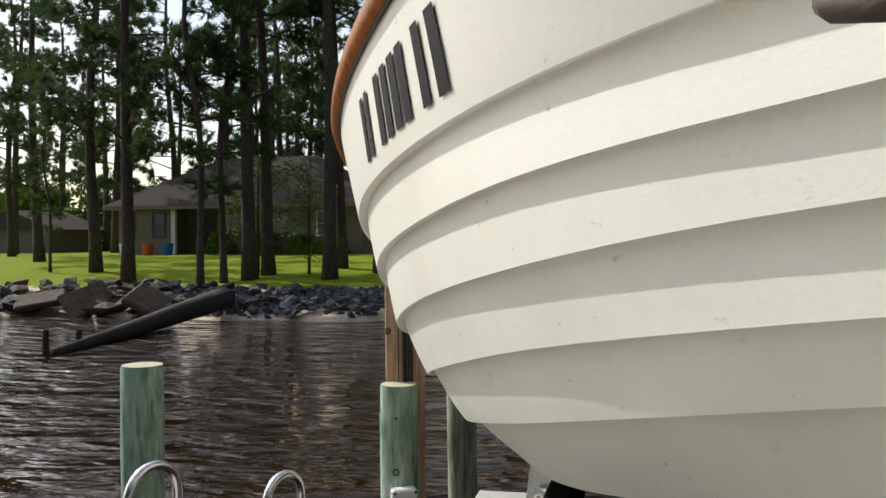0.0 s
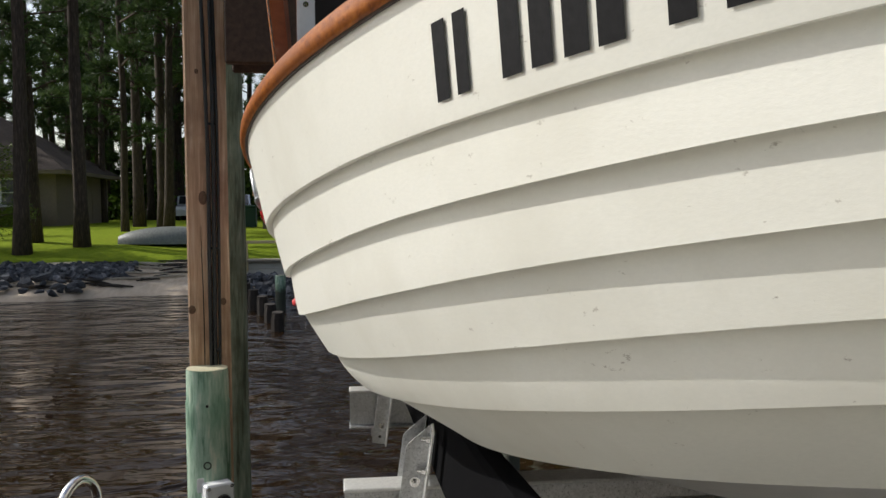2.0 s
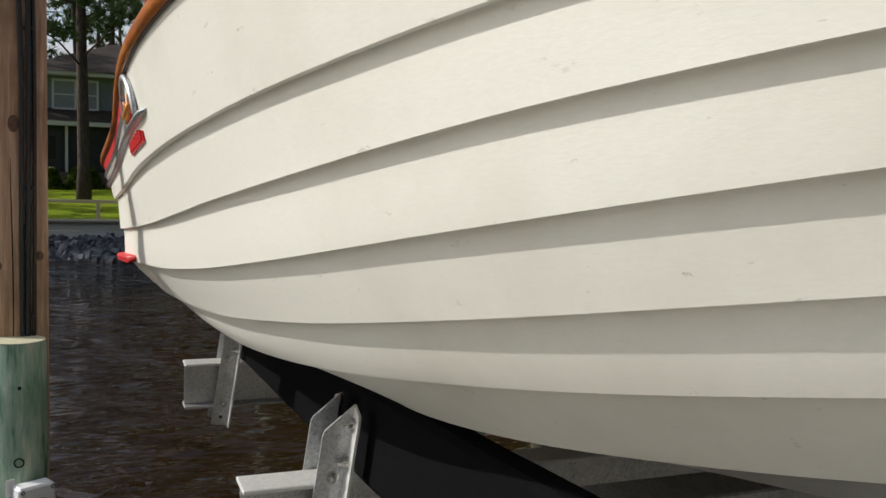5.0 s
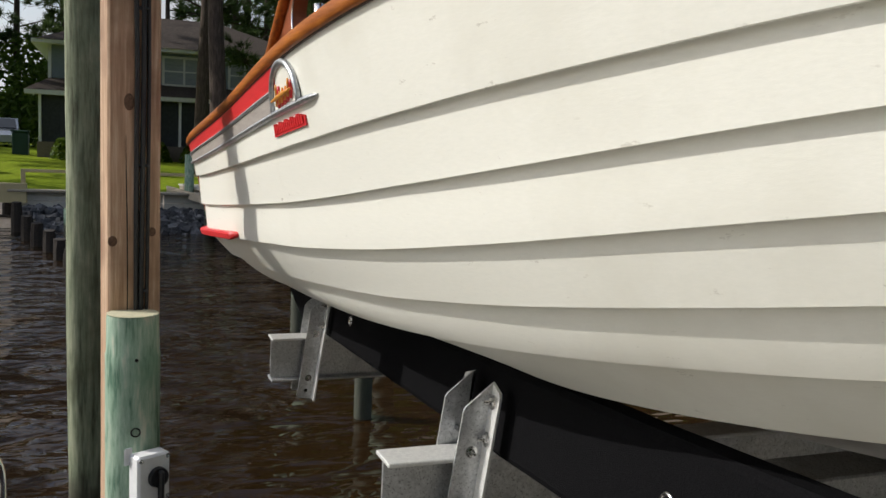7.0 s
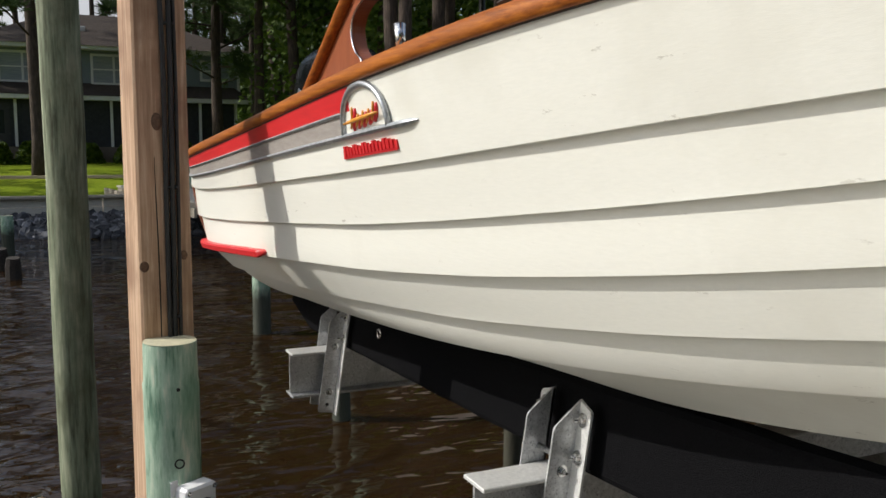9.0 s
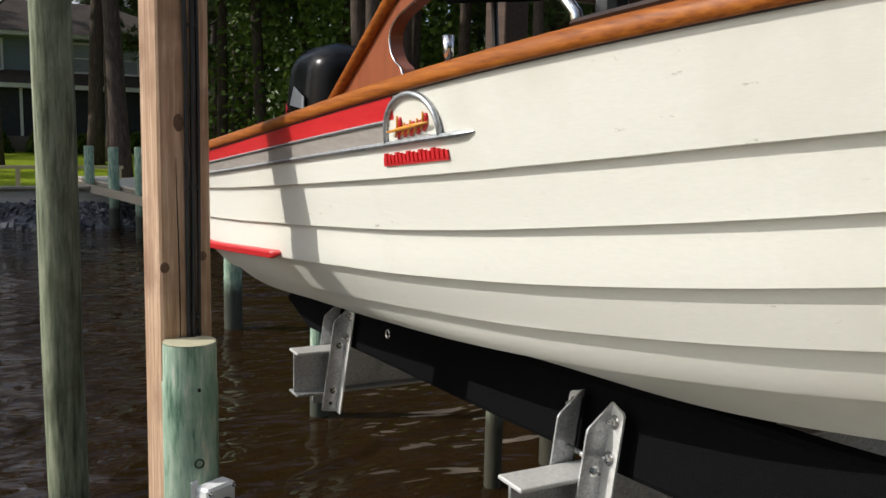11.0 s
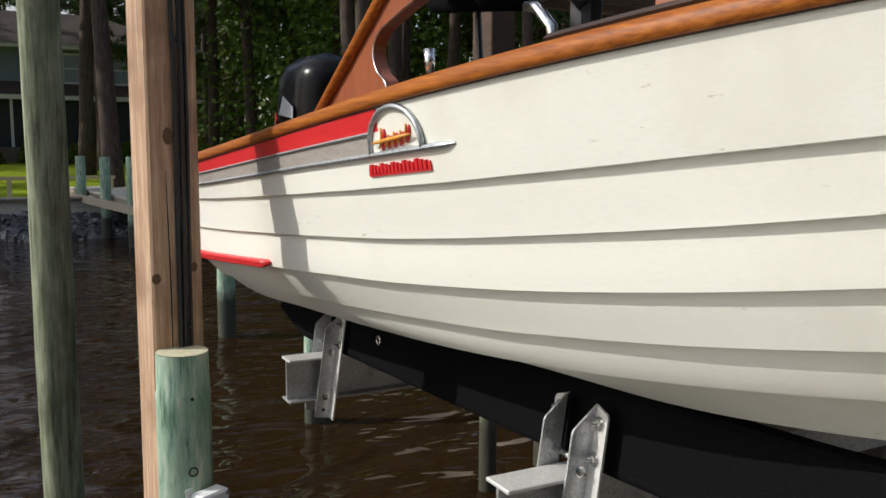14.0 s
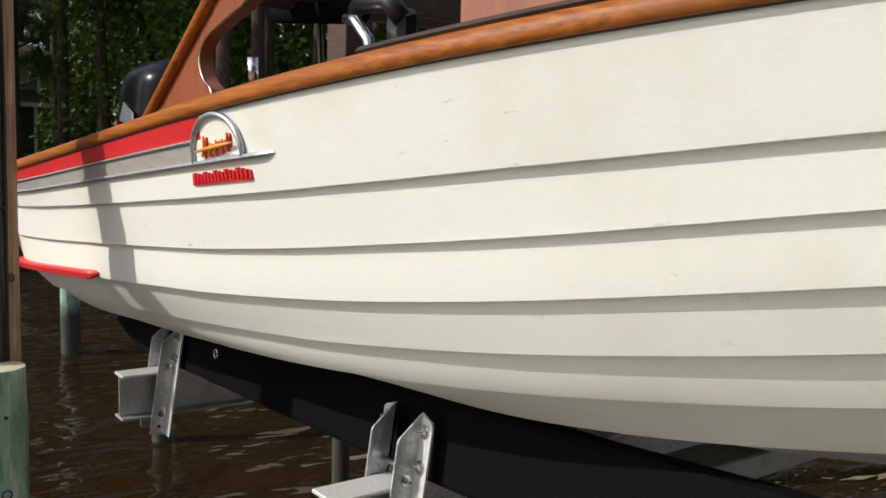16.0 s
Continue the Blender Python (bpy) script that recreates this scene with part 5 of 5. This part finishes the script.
part("trunk", tube([(-11.7, -9.98, 0.02), (-14.5, -10.25, 0.14), (-17.0, -10.25, 0.34), (-19.2, -10.1, 0.56)], [0.09, 0.17, 0.25, 0.30], 12, wobble=0.08, rng=random.Random(3)), "old_wood", lg, smooth=True)
for x, y, top in ((-11.6, -10.05, 0.50), (-13.4, -10.6, 0.30)):
    st = thing("old_stake", (x, y, -1.2), "old dark stake standing in the water", "stake", "old stakes")
    part("stake", tube([(x, y, -1.2), (x + 0.02, y, 0.2), (x + 0.01, y, top)], [0.07, 0.065, 0.055], 9, wobble=0.06, rng=random.Random(4)), "old_wood", st)
rr = random.Random(33)
for i in range(46):
    y = rr.uniform(-8.6, -1.6)
    d = rr.uniform(0.8, 3.4)
    x = shore_x(y) - d
    ln, a = rr.uniform(0.4, 1.5), rr.uniform(-0.35, 0.35) + math.pi / 2
    z = ground_z(x, y) + 0.03
    db = thing("driftwood", (x, y, z), "weathered driftwood branch on the sand", "driftwood", "driftwood pieces")
    dx, dy = math.cos(a) * ln / 2, math.sin(a) * ln / 2
    part("branch", tube([(x - dx, y - dy, ground_z(x - dx, y - dy) + 0.03), (x, y, z + 0.03), (x + dx, y + dy, ground_z(x + dx, y + dy) + 0.04)], [0.015, 0.035, 0.02], 6), "old_wood" if i % 3 else "dock_wood", db)


def bulkhead():
    """A timber retaining wall with a capped edge, and a low rail on the lawn behind."""
    ob = thing("bulkhead", (-19.5, 2, 0), "weathered plank bulkhead with a pale capping board", "retaining wall", kind="structure")
    for i in range(5):
        for j, y in enumerate((-2.2, 1.1, 4.4)):
            part("board", B((-19.95, y + 0.01, -0.2 + i * 0.2), (-19.88 + 0.008 * ((i + j) % 2), y + 3.28, -0.2 + i * 0.2 + 0.19), 0.006), "bleached", ob)
    for y in (-1.6, 0.6, 2.8, 5.0, 7.2):
        part("stay", B((-19.87, y - 0.06, -0.5), (-19.79, y + 0.06, 0.42), 0.01), "old_wood", ob)
    part("cap", B((-20.05, -2.3, 0.80), (-19.72, 7.8, 0.86), 0.01), "dock_wood", ob)
    rl = thing("lawn_rail", (-21.2, 0, 0.8), "low new timber rail at the lawn's edge", "rail")
    for y in (-2.1, 0.2, 2.5):
        part("post", B((-21.25, y - 0.05, 0.6), (-21.15, y + 0.05, 1.22)), "new_wood", rl)
    part("rail", B((-21.24, -2.15, 1.20), (-21.16, 2.6, 1.28), 0.01), "new_wood", rl)
    part("end_board", B((-19.9, -2.5, 0.55), (-19.75, -1.9, 1.0), 0.01), "new_wood", rl)


bulkhead()
for n, (x, y, top) in enumerate(((-22.0, -2.6, 0.85), (-20.3, -2.35, 0.75), (-18.6, -2.0, 0.65), (-16.9, -1.66, 0.5), (-15.9, -1.4, 0.45), (-15.0, -1.14, 0.40), (-13.9, -0.9, 0.36), (-12.75, -0.68, 0.34))):
    st = thing("old_stake", (x, y, -1.2), "rotten dark stub of an old pier pile", "stake", "old pier stubs")
    part("stub", tube([(x, y, -1.2), (x, y, top * 0.6), (x + 0.02, y, top)], [0.13, 0.12, 0.10], 10, wobble=0.08, rng=random.Random(n)), "old_wood", st)
gp = pile((-15.8, -0.83), 0.75, 0.11, "pile", "green treated pile beside the old pier", seed=40)


def dock(x, y, turn, length, width, z):
    """A board dock that runs from (x, y) along its turned length."""
    ob = thing("dock", (x, y, 0), "weathered board dock on green piles", "dock", kind="structure")
    tm = Matrix.Translation((x, y, 0)) @ pose(0, 0, 0, 0, 0, turn)
    for i in range(int(length / 0.16)):
        part("board", B((i * 0.16, 0, z - 0.04), (i * 0.16 + 0.148, width, z + 0.004 * (i % 3)), 0.0, tm), "bleached", ob)
    for q in (0.06, width - 0.06):
        part("stringer", B((0, q - 0.03, z - 0.26), (length, q + 0.03, z - 0.045), 0.0, tm), "dock_wood", ob)
    part("brace", B((0, -0.32, z - 0.24), (length - 0.6, -0.27, z - 0.06), 0.0, tm), "dock_wood", ob)
    return tm


DOCK = dock(-22.6, 1.62, 7.6, 8.6, 1.25, 0.95)
for n, (q, w, top) in enumerate(((1.95, -0.13, 1.78), (4.15, -0.13, 1.80), (6.20, -0.13, 1.84), (1.95, 1.40, 1.80), (4.15, 1.40, 1.80), (6.20, 1.40, 1.82))):
    p = DOCK @ Vector((q, w, 0))
    pile((p.x, p.y), top, 0.115, "pile", "green treated dock pile", seed=50 + n)


# ---- things on the far lawn ----
def car(x, y, turn, paint, label):
    g = 1.32
    ob = thing("car", (x, y, g), label, "car", "parked cars")
    tm = Matrix.Translation((x, y, g)) @ pose(0, 0, 0, 0, 0, turn)
    side = [(-2.2, 0.35), (-2.25, 0.8), (-2.0, 0.95), (-1.75, 1.05), (-1.2, 1.55), (0.3, 1.6), (0.95, 1.05), (1.9, 0.92), (2.2, 0.7), (2.2, 0.35)]
    part("body", slab([tm @ Vector((a, -0.85, b)) for a, b in side], 1.7, tm.to_3x3() @ Vector((0, 1, 0))), paint, ob)
    for sgn in (-1, 1):
        part("side_window", slab([tm @ Vector((a, 0.86 * sgn, b)) for a, b in ((-1.55, 1.08), (-1.15, 1.48), (0.25, 1.52), (0.75, 1.08))], 0.02, tm.to_3x3() @ Vector((0, sgn, 0))), "pane", ob)
    part("windscreen", slab([tm @ Vector(q) for q in ((0.36, -0.72, 1.56), (0.36, 0.72, 1.56), (0.96, 0.76, 1.08), (0.96, -0.76, 1.08))], 0.02, tm.to_3x3() @ Vector((0.6, 0, 0.8))), "pane", ob)
    for a in (-1.35, 1.35):
        for sgn in (-1, 1):
            wb = bmesh.new()
            bmesh.ops.create_cone(wb, cap_ends=True, segments=20, radius1=0.34, radius2=0.34, depth=0.22, matrix=tm @ pose(a, 0.78 * sgn, 0.34, 90, 0, 0))
            wh = part("wheel", wb, "rubber", ob)
            rb = bmesh.new()
            bmesh.ops.create_cone(rb, cap_ends=True, segments=14, radius1=0.2, radius2=0.18, depth=0.24, matrix=tm @ pose(a, 0.785 * sgn, 0.34, 90, 0, 0))
            part("rim", rb, "alu", wh)
        part("headlight", B((2.1, -0.8, 0.62), (2.22, -0.45, 0.78), 0.02, tm) if a > 0 else B((2.1, 0.45, 0.62), (2.22, 0.8, 0.78), 0.02, tm), "white_plastic", ob)
    return ob


car(-54.5, -8.9, 6, "car_white", "white parked estate car on the drive")
car(-50.0, -5.7, 8, "car_silver", "silver parked car beside the house")
car(-50.8, -7.2, 4, "car_red", "dark red parked car beside the house")
bn = thing("wheelie_bin", (-35.9, -3.45, 1.28), "dark green wheeled rubbish bin", "bin")
part("body", B((-36.2, -3.74, 1.28), (-35.6, -3.16, 2.18), 0.04), "bin_green", bn)
part("lid", B((-36.25, -3.79, 2.18), (-35.55, -3.11, 2.26), 0.03), "bin_green", bn)
ky = thing("upturned_boat", (-26.2, -5.0, 0.95), "faded upturned small boat lying on the lawn", "boat")
rows = []
for i in range(17):
    s = i / 16
    w = 0.62 * math.sin(math.pi * (0.04 + 0.92 * s)) ** 0.6
    rows.append([Vector((-26.2 + w * math.cos(math.pi * j / 10), -6.6 + 3.4 * s, ground_z(-26.2, -5) + 0.05 + 0.55 * math.sin(math.pi * j / 10) * (w / 0.62) ** 0.6)) for j in range(11)])
part("hull", sheet(rows), "kayak", ky, smooth=True)
for name, x, y, mat, label, cat in (("storage_tub", -38.5, -22.9, "blue_tarp", "blue plastic tub beside the porch", "tub"), ("toy_bin", -38.3, -23.9, "orange_plastic", "orange plastic bin on the lawn", "bin"), ("lawn_bucket", -38.6, -25.4, "white_plastic", "white plastic bucket by the wall", "bucket")):
    ob = thing(name, (x, y, ground_z(x, y)), label, cat)
    bm = bmesh.new()
    bmesh.ops.create_cone(bm, cap_ends=True, segments=16, radius1=0.24, radius2=0.32, depth=0.6, matrix=pose(x, y, ground_z(x, y) + 0.3))
    part("body", bm, mat, ob)
    part("rim", tube([(x + 0.32 * math.cos(a), y + 0.32 * math.sin(a), ground_z(x, y) + 0.6) for a in [i * math.pi / 8 for i in range(17)]], 0.02, 6), mat, ob)


# ---- unseen dock under the camera, added to bounce sunlight onto the hull ----
def bounce_dock():
    ob = thing("walkway", (2.0, -0.5, 0), "unseen weathered board walkway added to bounce sun onto the hull", "dock", kind="structure")
    for i in range(18):
        x = 0.97 + i * 0.145
        # boards widen towards the bow to throw more light up at its planks
        part("board", B((x, -1.10, 0.83), (x + 0.137, 0.17 if x < 2.05 else 0.56 if x < 2.55 else 0.98, 0.868)), "bleached", ob)
    for i in range(44):
        y = -2.6 + i * 0.145
        part("board", B((3.585, y, 0.83), (6.2, y + 0.137, 0.868)), "bleached", ob)
    for y in (-1.0, -0.02):
        part("stringer", B((0.97, y - 0.03, 0.62), (3.58, y + 0.03, 0.828)), "old_wood", ob)


bounce_dock()
for n, (x, y) in enumerate(((2.9, -1.2), (5.8, -1.2), (5.8, 2.2), (3.9, 3.2))):
    pile((x, y), 0.82, 0.08, "pile", "unseen green treated pile under the added walkway", seed=70 + n)
